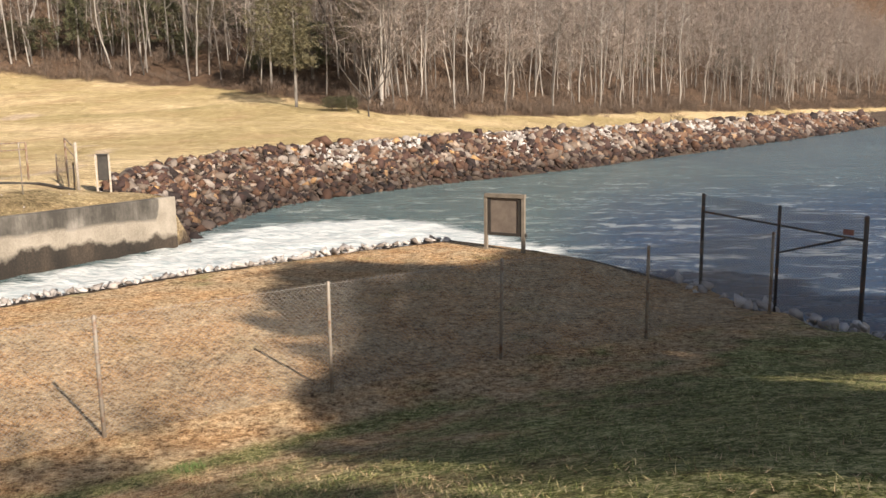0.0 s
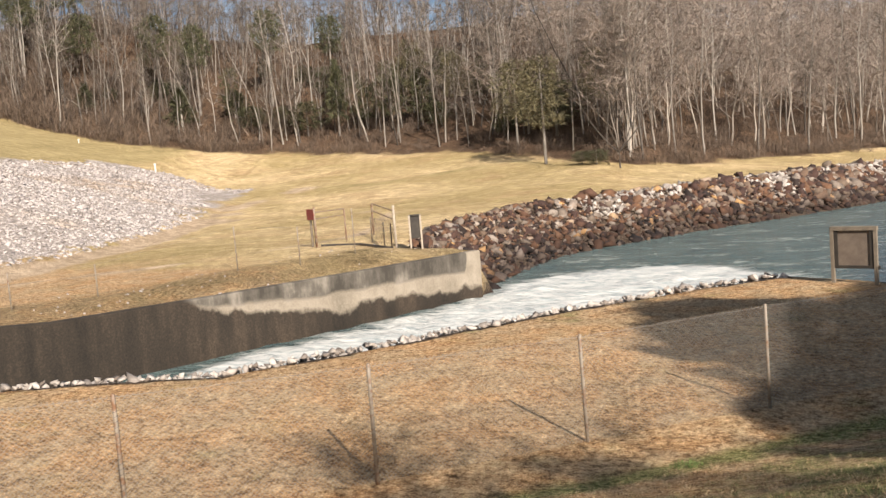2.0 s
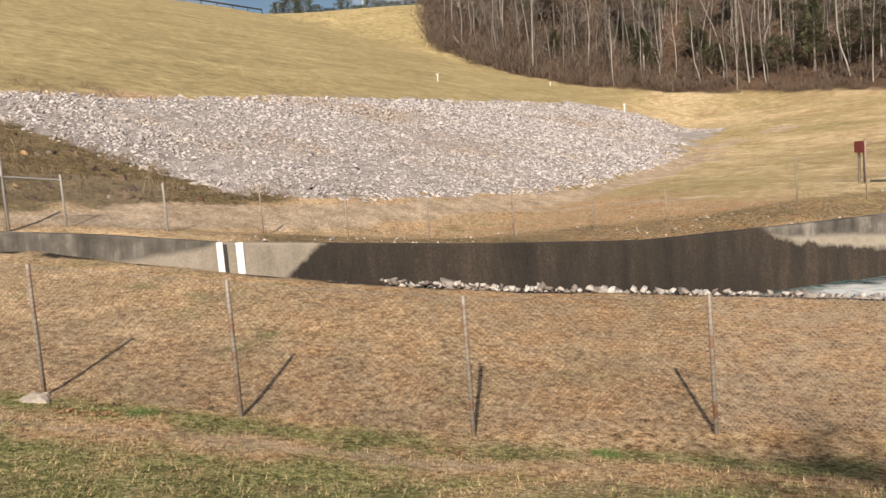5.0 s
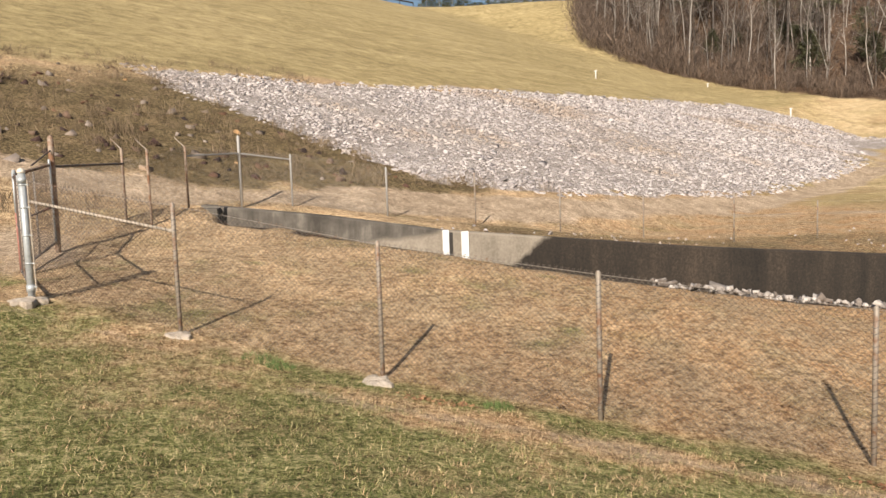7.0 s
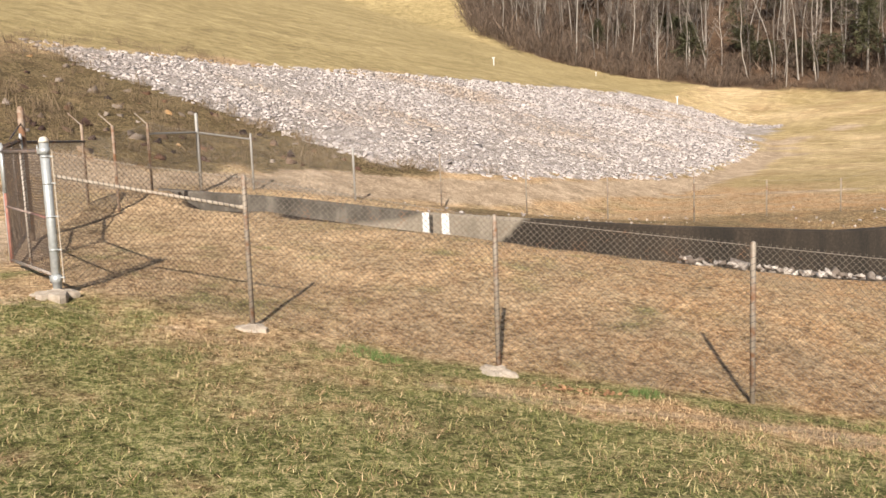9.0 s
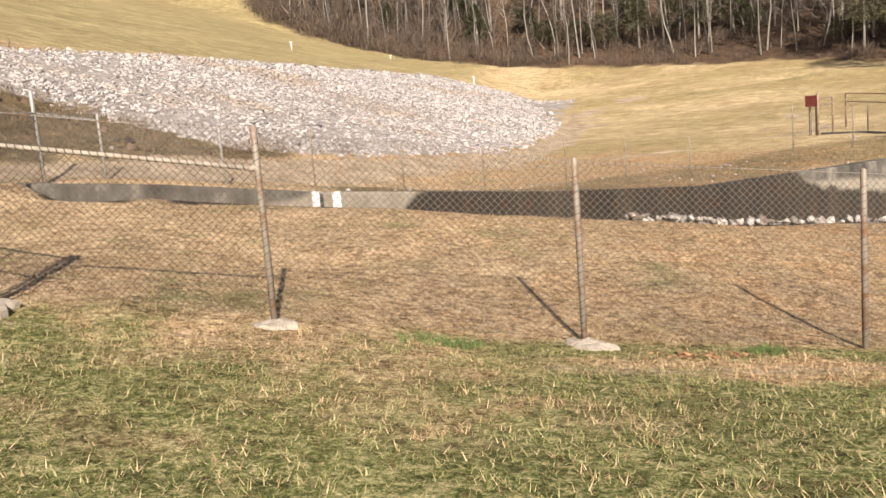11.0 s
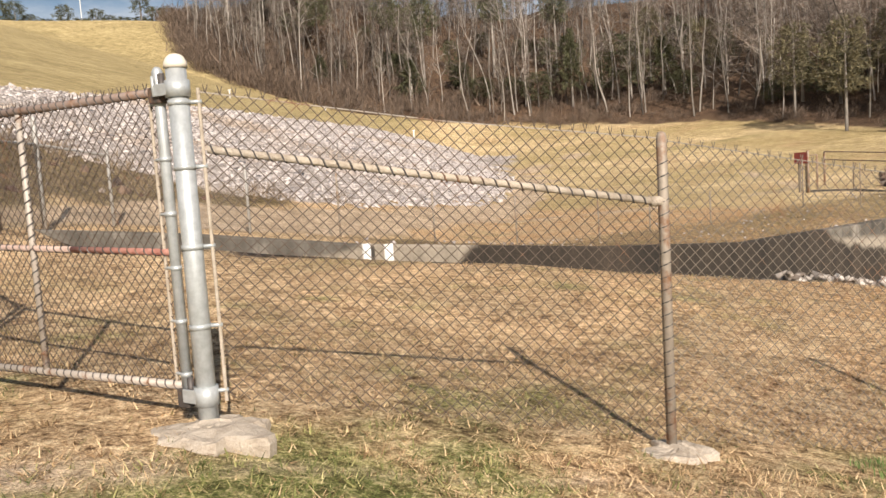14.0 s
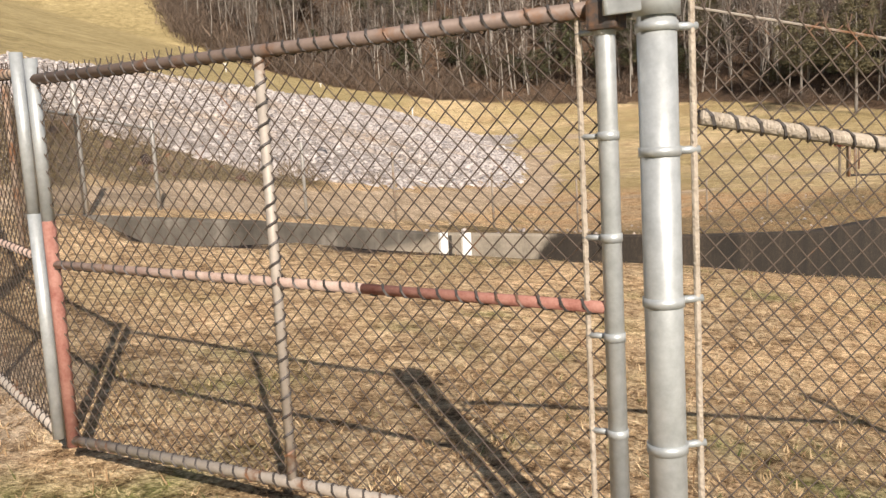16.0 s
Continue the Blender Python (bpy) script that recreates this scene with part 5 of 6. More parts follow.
def far_enclosure():
    """Small fenced enclosure, red notice and dark box beyond the wall's end."""
    owner = thing("wooden_fence", "rusty pipe-rail enclosure on the far bank", "fence")
    corners = [(-23.15, 44.5, 2.2, 0.06), (-23.0, 47.8, 1.9, 0.05), (-22.9, 51.4, 1.95, 0.06), (-18.25, 43.9, 2.25, 0.075)]
    for x, y, h, r in corners:
        z = zland(x, y)
        part("post", post_geo((x, y, z), (x, y, z + h), r, 8), M_RUST if r < 0.07 else M_CONC, owner, smooth=True)
    for x, y, h in ((-21.2, 47.4, 1.4), (-19.6, 45.5, 1.45), (-18.75, 44.5, 1.4)):
        z = zland(x, y)
        part("post", post_geo((x, y, z), (x, y, z + h), 0.04, 8), M_POST, owner, smooth=True)
    for k, j, lift in ((0, 1, (1.9, 1.55)), (2, 3, (1.95, 1.5))):
        (x0, y0, *_), (x1, y1, *_) = corners[k], corners[j]
        for h in lift:
            part("rail", Geo().tube([(x0, y0, zland(x0, y0) + h), (x1, y1, zland(x1, y1) + h)], 0.035, 6), M_RUST, owner)
    x0, y0, x1, y1 = -21.2, 47.4, -18.25, 43.9
    part("chain_link", wire_panel((x0, y0, zland(x0, y0)), (x0, y0, zland(x0, y0) + 1.4), (x1, y1, zland(x1, y1)), (x1, y1, zland(x1, y1) + 1.5), pitch=0.14, r=0.003, barbs=False, material=M_WIRE_OLD), None, owner)
    # dark line along the foot of the enclosure
    sill = Geo()
    sill.tube([(-23.1, 44.9, zland(-23.1, 44.9) + 0.05), (-20.9, 45.2, zland(-20.9, 45.2) + 0.06), (-18.6, 44.2, zland(-18.6, 44.2) + 0.05)], 0.09, 6)
    part("sill", sill, M_DARK, owner, "dark low bar along the foot of the enclosure")
    sign = thing("warning_sign", "small faded red notice on two short posts", "sign")
    x, y = -23.45, 44.75
    z = zland(x, y)
    for o in (-0.13, 0.2):
        part("post", Geo().box((-0.05, -0.05, -0.1), (0.05, 0.05, 1.95), pose(x + o * 1.1, y - o * 0.75, z, 0, 0, -35), 0.006), M_WOOD, sign)
    part("panel", Geo().box((-0.42, -0.09, 1.5), (0.42, -0.055, 2.08), pose(x, y, z, 0, 0, -35), 0.006), M_SIGN, sign, "plain dark red panel")
    box = thing("control_box", "dark weathered steel box on timber posts", "box")
    x, y = -17.6, 45.1
    z = zland(x, y)
    for o in (-0.29, 0.29):
        part("post", Geo().box((-0.045, -0.045, -0.2), (0.045, 0.045, 1.85), pose(x + o * 0.9 + 0.06, y + o * 0.45 - 0.14, z, 0, 0, 26), 0.01), M_CONC, box, "pale timber post")
    part("cabinet", Geo().box((-0.24, -0.1, 0.62), (0.24, 0.16, 1.8), pose(x, y, z, 0, 0, 26), 0.02), M_DARK, box)
    part("roof", Geo().box((-0.32, -0.18, 1.8), (0.32, 0.2, 1.87), pose(x, y, z, 0, 0, 26), 0.015), M_DARK, box)


far_enclosure()


def dam_markers():
    for (x, y), h, r in (((-91.3, 78.0), 0.9, 0.09), ((-106, 118), 0.7, 0.08), ((-82.5, 107), 1.3, 0.11)):
        z = zland(x, y)
        o = thing("marker_post", "white survey marker post on the dam slope", "post", "survey markers")
        part("pipe", post_geo((x, y, z), (x, y, z + h), r, 8), M_WHITE, o, smooth=True)
        part("cap", Geo().tube([(x - 0.25, y, z + h), (x + 0.25, y, z + h)], 0.06, 6), M_WHITE, o)
    # guard rail on the crest
    g = thing("guard_rail", "dark guard rail along the dam crest", "guardrail")
    for i in range(40):
        k = -30 + i * 5.0
        x, y = -146 * 0.95 - 0.31 * k, -146 * 0.31 + 0.95 * k
        if i < 39:
            x2, y2 = x - 0.31 * 5, y + 0.95 * 5
            part("beam", Geo().box((-2.5, -0.05, 0.55), (2.5, 0.05, 0.9), pose((x + x2) / 2, (y + y2) / 2, 42, 0, 0, math.degrees(math.atan2(0.95, -0.31))), 0.02), M_DARK, g)
        part("post", Geo().box((-0.08, -0.08, -0.3), (0.08, 0.08, 0.85), pose(x, y, 42), 0.01), M_DARK, g)
    pole = thing("flag_pole", "thin white pole on the dam crest", "pole")
    part("pole", Geo().tube([(-244, 184, 40), (-244, 184, 73)], [0.16, 0.1], 8), M_WHITE, pole)


dam_markers()

# ---- trees ----
def bare_tree(seed, height, limbs=11, twigs=260, first=0.42, fork=False, spread=1.0, subs=3, tw=0.016, light=False):
    """A leafless tree: trunk with limbs, and its twigs."""
    g = np.random.default_rng(seed)
    wood, fine = Geo(), Geo()
    r0 = height * g.uniform(0.006, 0.0085)

    def branch(start, d, length, r, segs, sides, up, wob=0.16):
        pts, p, d = [Vector(start)], Vector(start), Vector(d).normalized()
        for _ in range(segs):
            d = (d + Vector(g.normal(0, wob, 3)) + Vector((0, 0, up))).normalized()
            p = p + d * length / segs
            pts.append(p.copy())
        wood.tube(pts, [r * (1 - 0.8 * i / segs) for i in range(segs + 1)], sides, False)
        return pts

    ends = []
    stems = []
    if fork:
        base = branch((0, 0, -0.3), (0, 0, 1), height * 0.16, r0 * 1.5, 2, 7, 0.1)[-1]
        for k in range(4):
            an = k * 1.6 + g.uniform(-0.4, 0.4)
            stems.append(branch(base, (math.cos(an) * 0.75, math.sin(an) * 0.75, 0.8), height * g.uniform(0.6, 0.85), r0 * 0.95, 6, 6, 0.06))
    else:
        stems.append(branch((0, 0, -0.3), (g.normal(0, 0.05), g.normal(0, 0.05), 1), height, r0 * g.uniform(0.75, 1.15), 7, 5, 0.3, 0.12 if light else 0.07))
    for stem in stems:
        n = limbs if not fork else 5
        for k in range(n):
            t = first + (0.97 - first) * (k + g.uniform(0, 0.8)) / n
            i = min(int(t * (len(stem) - 1)), len(stem) - 2)
            p = stem[i].lerp(stem[i + 1], t * (len(stem) - 1) - i)
            an = g.uniform(0, 6.28)
            L = height * (0.30 - 0.2 * t) * g.uniform(0.7, 1.3) * spread
            limb = branch(p, (math.cos(an), math.sin(an), g.uniform(0.5, 1.1)), L, r0 * (0.42 - 0.25 * t), 3, 3 if light else 4, 0.12)
            ends += [(limb[1], L), (limb[2], L), (limb[3], L)]
            for _ in range(subs):
                j = g.integers(1, 3)
                an = g.uniform(0, 6.28)
                sub = branch(limb[j], (math.cos(an), math.sin(an), g.uniform(0.2, 1.0)), L * 0.5, r0 * 0.12, 2, 3, 0.1)
                ends += [(sub[1], L * 0.6), (sub[2], L * 0.6)]
        ends.append((stem[-1], height * 0.12))
    for _ in range(twigs):
        p, L = ends[g.integers(0, len(ends))]
        d = Vector((*g.normal(0, 1, 2), g.normal(0.55, 0.6))).normalized()
        w = d.orthogonal().normalized()
        w.rotate(Matrix.Rotation(g.uniform(0, 6.28), 3, d))
        ln = g.uniform(0.25, 0.7) * max(L, 1.2) * 0.6
        q = p + d * ln
        if light:
            fine.add([p - w * tw, p + w * tw, q + d * ln * 0.4], [(0, 1, 2)])
            continue
        t2 = q + (d + Vector(g.normal(0, 0.5, 3))).normalized() * ln * 0.6
        fine.add([p - w * tw, p + w * tw, q + w * tw * 0.7, q - w * tw * 0.7, t2], [(0, 1, 2, 3), (3, 2, 4)])
    return wood, fine


def evergreen(seed, height, width, clumps=420, domed=False, low=0.1, slim=0.22, leaves=7):
    g = np.random.default_rng(seed)
    wood, leaf = Geo(), Geo()
    wood.tube([(0, 0, -0.3), (0, 0, height * 0.5), (0, 0, height * 0.97)], [height * 0.016, height * 0.01, 0.02], 6, False)
    for _ in range(clumps):
        u = g.uniform(0.1, 1.0) ** 0.85
        t = low + (1 - low) * u
        an = g.uniform(0, 6.28)
        full = math.sqrt(max(0.02, 1 - ((u - 0.55) / 0.5) ** 2)) if domed else 1.04 - u
        rad = width * full * g.uniform(0.35, 1.0) * (1 + 0.3 * math.sin(an * 3 + t * 20))
        c = Vector((rad * math.cos(an), rad * math.sin(an), height * t - rad * 0.12))
        out = Vector((math.cos(an), math.sin(an), g.uniform(-0.35, 0.4)))
        for _ in range(leaves):
            d = (out + Vector(g.normal(0, 0.6, 3))).normalized()
            w = d.orthogonal().normalized()
            w.rotate(Matrix.Rotation(g.uniform(0, 6.28), 3, d))
            ln = g.uniform(0.3, 0.75) * (0.4 + width * 0.16)
            b = c + Vector(g.normal(0, 0.16, 3))
            leaf.add([b - w * ln * slim, b + w * ln * slim, b + d * ln], [(0, 1, 2)])
    return wood, leaf


def bush(seed, n=90, h=1.0):
    """Leafless brush: arching stems, each with a few thin side twigs."""
    g = np.random.default_rng(seed)
    V, F = [], []

    def blade(p, q, w):
        s = len(V)
        V.extend([p - w, p + w, q])
        F.append((s, s + 1, s + 2))

    for _ in range(n):
        an, r = g.uniform(0, 6.28), g.uniform(0, 0.5)
        p = np.array([r * math.cos(an), r * math.sin(an), 0])
        lean = g.normal(0, 0.3, 2) + 0.3 * np.array([math.cos(an), math.sin(an)])
        e = p + np.array([lean[0], lean[1], 1.0]) * h * g.uniform(0.4, 1.0)
        blade(p, e, np.array([math.sin(an), -math.cos(an), 0]) * g.uniform(0.004, 0.009))
        for _ in range(2):
            c = p + (e - p) * g.uniform(0.3, 0.9)
            d = g.normal(0, 0.11, 3) + (0, 0, 0.2)
            blade(c, c + d, np.cross(d, g.normal(0, 1, 3)) * 0.022)
    return np.array(V), np.array(F)


TREES = []
for k in range(7):
    hgt = (19, 22, 17, 24, 20, 15, 21)[k]
    TREES.append((bare_tree(20 + k, hgt, limbs=12 + k % 3, first=(0.4, 0.5, 0.3, 0.55, 0.45, 0.25, 0.5)[k]), hgt))
THIN = [bare_tree(120 + k, (20, 23, 17, 22, 19)[k], limbs=8, twigs=290, first=(0.2, 0.34, 0.15, 0.4, 0.25)[k], subs=0, tw=0.034, light=True) for k in range(5)]
TWIGGY = [bare_tree(140 + k, (17, 20, 15, 19)[k], limbs=14, twigs=420, first=(0.15, 0.28, 0.1, 0.22)[k], subs=0, tw=0.03, light=True, spread=1.6) for k in range(4)]
PINES = [(evergreen(40 + k, (11, 8, 14)[k], (2.6, 2.4, 3.2)[k], 330, k != 2, 0.1, 0.13, 10), 1) for k in range(3)]
SNAG = bare_tree(60, 13, fork=True, twigs=420, spread=1.5)


def plant(name, label, category, pair, at, turn, scale, mats, group=""):
    owner = thing(name, label, category, group, at=at)
    owner.rotation_euler = (0, 0, turn)
    owner.scale = (scale, scale, scale)
    part("trunk", pair[0].mesh("trunk", mats[0], True), None, owner)
    part("crown", pair[1].mesh("crown", mats[1]), None, owner)
    return owner


def woods_edge():
    """Trees that stand at the edge of the woods, one by one."""
    line = along(TREELINE[2:-1], 1.0)
    masters = {}
    picked = rng.choice(len(line), 150, replace=False)
    d = np.gradient(line[:, :2], axis=0)
    d /= np.hypot(*d.T)[:, None]
    left = np.stack([-d[:, 1], d[:, 0]], 1)
    for i in picked:
        p = line[i, :2] + left[i] * rng.uniform(0.5, 12)
        if p[1] > 240:
            continue
        k = int(rng.integers(0, len(TREES)))
        sc = rng.uniform(0.75, 1.15) * (0.8 if p[0] < -105 else 1.0)
        m = Matrix.LocRotScale((p[0], p[1], zland(*p)), Euler((0, 0, rng.uniform(0, 6.28))), None)
        if k not in masters:
            masters[k] = plant("tree", "bare pale-barked winter tree at the woodland edge", "tree", TREES[k][0], m.translation, m.to_euler().z, 1.0, (M_BARK, M_TWIG), "bare trees")
            continue
        c = copy_thing(masters[k], m)
        c.scale = (sc, sc, sc)


def joined_woods():
    """The woods behind, past counting."""
    pts = []
    line = along(TREELINE[2:], 1.0)
    d = np.gradient(line[:, :2], axis=0)
    d /= np.hypot(*d.T)[:, None]
    left = np.stack([-d[:, 1], d[:, 0]], 1)
    for _ in range(1650):
        i = rng.integers(0, len(line))
        p = line[i, :2] + left[i] * (85 * rng.random() ** 1.15 + 3)
        pts.append(p)
    # the crest of the wooded hill and the slope down the river
    for _ in range(210):
        pts.append((rng.uniform(-190, -30), rng.uniform(165, 240)))
    for _ in range(330):
        y = rng.uniform(170, 385)
        pts.append((0.55 * y - 45 + rng.uniform(0, 110), y))
    for _ in range(260):
        y = rng.uniform(200, 480)
        pts.append((0.5 * y - 10 + rng.uniform(0, 100), y))
    for _ in range(260):
        y = rng.uniform(215, 440)
        pts.append((0.55 * y + 35 + rng.uniform(0, 120), y))
    pts = np.array(pts, float)
    z = land(pts)
    q, _, side = lines(pts, TREELINE)
    keep = (pts[:, 1] < 480) & (pts[:, 0] > -205) & (q * side > 2)
    pts, z = pts[keep], z[keep]
    hill, river = [], []
    for (x, y), zz in zip(pts, z):
        sc = rng.uniform(0.7, 1.1) * (0.88 if x < -100 else 1.0)
        row = (x, y, zz, rng.uniform(0, 6.28), sc, sc, sc * rng.uniform(0.75, 1.15), rng.normal(0, 0.06), rng.integers(0, 20))
        (river if x + rng.normal(0, 12) > -32 else hill).append(row)
    for label, rows, kinds, bark, twig in (("dense dark bare winter woods on the hillside", hill, THIN, M_BARK_I, M_TWIG_I), ("dense pale grey bare woods along the river", river, TWIGGY, M_BARK_R, M_TWIG_R)):
        wood, fine = [tri(t[0]) for t in kinds], [tri(t[1]) for t in kinds]
        owner = thing("woods", label, "woods", kind="stuff")
        V, F = scatter(wood, rows)
        part("trunks", big_mesh("trunks", V, F, bark), None, owner)
        V, F = scatter(fine, rows)
        part("twigs", big_mesh("twigs", V, F, twig), None, owner)


def undergrowth():
    line = along(TREELINE[1:], 0.8)
    d = np.gradient(line[:, :2], axis=0)
    d /= np.hypot(*d.T)[:, None]
    left = np.stack([-d[:, 1], d[:, 0]], 1)
    kinds = [bush(80 + k, 62) for k in range(6)]
    rows = []
    for _ in range(5000):
        i = rng.integers(0, len(line))
        off = rng.exponential(20) - 1.0
        p = line[i, :2] + left[i] * off
        thick = np.interp(p[0], [-120, -95, -70, -30, 0], [1.0, 0.9, 0.6, 0.35, 0.8])
        if p[1] > 320 or p[0] < -200 or rng.random() > thick:
            continue
        h = rng.uniform(0.8, 2.3) * np.interp(p[0], [-110, -90, -60, -25], [2.2, 1.7, 1.2, 1.0])
        rows.append((p[0], p[1], 0, rng.uniform(0, 6.28), h * 1.3, h * 1.3, h, 0, rng.integers(0, 6)))
    rows = np.array(rows)
    rows[:, 2] = land(rows[:, :2]) - 0.05
    V, F = scatter(kinds, rows)
    thing("undergrowth", "brown leafless brush along the woodland edge", "brush", kind="stuff", data=big_mesh("undergrowth", V, F, M_BRUSH))
    # dry tufts on the rough slope and by the track
    kinds = [bush(90 + k, 26, 0.6) for k in range(5)]
    rows = []
    for _ in range(4200):
        p = (rng.uniform(-60, -30), rng.uniform(-14, 60))
        rows.append((*p, 0, rng.uniform(0, 6.28), 0.9, 0.9, rng.uniform(0.4, 1.1), 0, rng.integers(0, 5)))
    rows = np.array(rows)
    P = rows[:, :2]
    rd, _, _ = lines(P, ROAD)
    ed, _, _ = lines(P, RIPRAP + RIPRAP[:1])
    toe = (P[:, 1] > 14) & (ed < 1.6) & (P[:, 0] > -46)
    keep = (((P[:, 1] < 23) & (dam(P) > 2.9) & (dam(P) < 10.5) & (rng.random(len(P)) < 0.5)) | toe) & (rd > 2.0) & ~(inside(P, RIPRAP) & (ed > 0.9))
    rows = rows[keep]
    rows[:, 2] = land(rows[:, :2]) - 0.03
    V, F = scatter(kinds, rows)
    thing("dry_tufts", "dry brown weeds on the rough slope", "weeds", kind="stuff", data=big_mesh("dry_tufts", V, F, M_TUFT))
    # scattered stones on that slope
    P = np.stack([rng.uniform(-58, -36, 900), rng.uniform(-12, 22, 900)], 1)
    P = P[(dam(P) > 3.2) & (dam(P) < 9.8) & ~inside(P, RIPRAP)][:260]
    V, F = scatter(ROCKS, rock_rows(P, land(P), 0.18, 0.5))
    thing("slope_stones", "grey stones scattered over the brushy slope", "stones", kind="stuff", data=big_mesh("slope_stones", V, F, M_REDROCK_I))


def evergreens():
    first = {}
    spots = [(-60, 144), (-66, 147), (-71, 145), (-78, 146), (-84, 149), (-54, 143), (-50, 139), (-90, 146), (-31, 126), (-26, 122), (-35, 128), (-102, 141), (-96, 150), (-128, 140), (-118, 134), (-140, 146), (-22, 130), (-76, 156), (-64, 158), (-112, 150), (-45, 150), (60, 240), (75, 258), (90, 275), (30, 200)]
    for j, (x, y) in enumerate(spots):
        k = j % 3
        z = zland(x, y)
        m = Matrix.LocRotScale((x, y, z), Euler((0, 0, j * 1.3)), None)
        sc = (0.6, 0.8, 0.5, 0.7)[j % 4]
        if k not in first:
            first[k] = plant("evergreen_tree", "dark green conifer among the bare woods", "tree", PINES[k][0], (x, y, z), 0, 1.0, (M_BARK, M_NEEDLE), "evergreens")
        else:
            copy_thing(first[k], m).scale = (sc * 1.7, sc * 1.7, sc * 0.85)
    # olive conifers scattered through the hillside woods
    for k in range(18):
        x, y = -135 + 5.2 * k + rng.uniform(-3, 3), np.interp(-135 + 5.2 * k, [-135, -110, -74, -45], [126, 132, 146, 136]) + rng.uniform(4, 34)
        sc = rng.uniform(0.6, 1.1)
        copy_thing(first[k % 2], Matrix.LocRotScale((x, y, zland(x, y)), Euler((0, 0, x)), None)).scale = (sc * 1.1, sc * 1.1, sc * rng.uniform(0.6, 0.95))
    # the crest: one tall conifer and a far row
    for k in range(16):
        x, y = -232 + k * 2.6 + rng.uniform(-1, 1), 142 + k * 3.0
        sc = rng.uniform(0.35, 0.6)
        copy_thing(first[1], Matrix.LocRotScale((x, y, zland(x, y)), Euler((0, 0, x)), None)).scale = (sc * 2.4, sc * 2.4, sc * rng.uniform(0.8, 2.0))
    copy_thing(first[2], Matrix.LocRotScale((-176, 144.5, zland(-176, 144.5)), Euler((0, 0, 1)), None)).scale = (1.0, 1.0, 0.68)
    # spreading tree in front of the woods; flattened conifers stand in for a dark heap
    x, y = -14.5, 100
    plant("tree", "pale spreading bare tree leaning over the meadow edge", "tree", SNAG, (x, y, zland(x, y)), 2.6, 1.0, (M_BARK, M_TWIG), "bare trees")
    for x, y, sx, sz in ((-17.5, 102.5, 0.6, 0.22), (-19.4, 103.6, 0.5, 0.2)):
        copy_thing(first[1], Matrix.LocRotScale((x, y, zland(x, y)), Euler((0, 0, x)), None)).scale = (sx, sx, sz)
    # an olive cedar with a bare lower trunk at the meadow's edge
    cedar = evergreen(71, 13, 3.0, 430, True, 0.25, 0.1, 11)
    master = plant("evergreen_tree", "olive-green cedar with a bare lower trunk at the meadow edge", "tree", cedar, (-24.6, 107.5, zland(-24.6, 107.5)), 0, 1.0, (M_BARK_I, M_CEDAR), "cedars")
    for x, y, sc in ((-31.5, 121, 0.95), (-20, 121, 0.8), (-47, 141, 0.9), (-58, 150, 1.0)):
        copy_thing(master, Matrix.LocRotScale((x, y, zland(x, y)), Euler((0, 0, x)), None)).scale = (sc, sc, sc)
    # tall pines with high crowns on the shoulder of the hill
    pine = evergreen(72, 19, 3.2, 420, True, 0.52, 0.13, 10)
    master = None
    for x, y, sc in ((-141, 135, 0.9), (-136, 137, 1.0), (-131, 133, 1.0), (-127, 141, 1.05), (-121, 138, 0.9), (-110, 146, 1.0), (-104, 150, 0.95), (-92, 158, 1.0), (-80, 162, 0.9)):
        if master is None:
            master = plant("evergreen_tree", "tall pine with a high dark green crown on the hill", "tree", pine, (x, y, zland(x, y)), 0, 1.0, (M_BARK, M_NEEDLE), "hill pines")
        else:
            copy_thing(master, Matrix.LocRotScale((x, y, zland(x, y)), Euler((0, 0, x)), None)).scale = (sc, sc, sc)


def shade_trees():
    """Unseen trees added behind the walker to throw the shade; places along the fall of the shadows and across it."""
    tall = evergreen(70, 18.8, 3.7, 1500, True, 0.66)
    low = evergreen(73, 13.3, 2.9, 1300, True, 0.62)
    for pair, spots in ((tall, ((-12, 17.2, 1.0, 1.0), (-13, 23.4, 1.0, 1.0), (-12, 28.5, 1.3, 1.05))), (low, ((-12, 13.7, 0.95, 1.0), (-11.5, 20.4, 0.75, 1.04), (-12, 25.0, 1.0, 1.0), (-10, 31, 1.2, 1.0)))):
        master = None
        for a, c, sc, sz in spots:
            x, y = 0.731 * c - 0.682 * a, 0.682 * c + 0.731 * a
            if master is None:
                tree = master = plant("evergreen_tree", "unseen tall pine added to shade the lawn", "tree", pair, (x, y, zland(x, y)), 0, 1.0, (M_BARK, M_NEEDLE), "shade trees")
            else:
                tree = copy_thing(master, Matrix.LocRotScale((x, y, zland(x, y)), Euler((0, 0, x)), None))
            tree.scale = (sc, sc, sz)


def lawn_trees():
    """A row of unseen leafless trees added above the walk; their twigs dapple the lawn."""
    pair = bare_tree(75, 12.6, limbs=12, twigs=620, first=0.6, spread=1.6, subs=4, tw=0.03)
    first = None
    for a, c, sc in ((-9, 0.0, 0.85), (-9.3, 5.5, 0.93), (-9.6, 8.4, 0.88), (-10.2, 10.9, 0.82)):
        x, y = 0.731 * c - 0.682 * a, 0.682 * c + 0.731 * a
        if first is None:
            first = plant("tree", "unseen small leafless tree added to dapple the lawn with shade", "tree", pair, (x, y, zland(x, y)), 0, 1.0, (M_BARK, M_TWIG), "lawn trees")
            first.scale = (sc, sc, sc)
        else:
            copy_thing(first, Matrix.LocRotScale((x, y, zland(x, y)), Euler((0, 0, c)), None)).scale = (sc, sc, sc)


lawn_trees()
woods_edge()
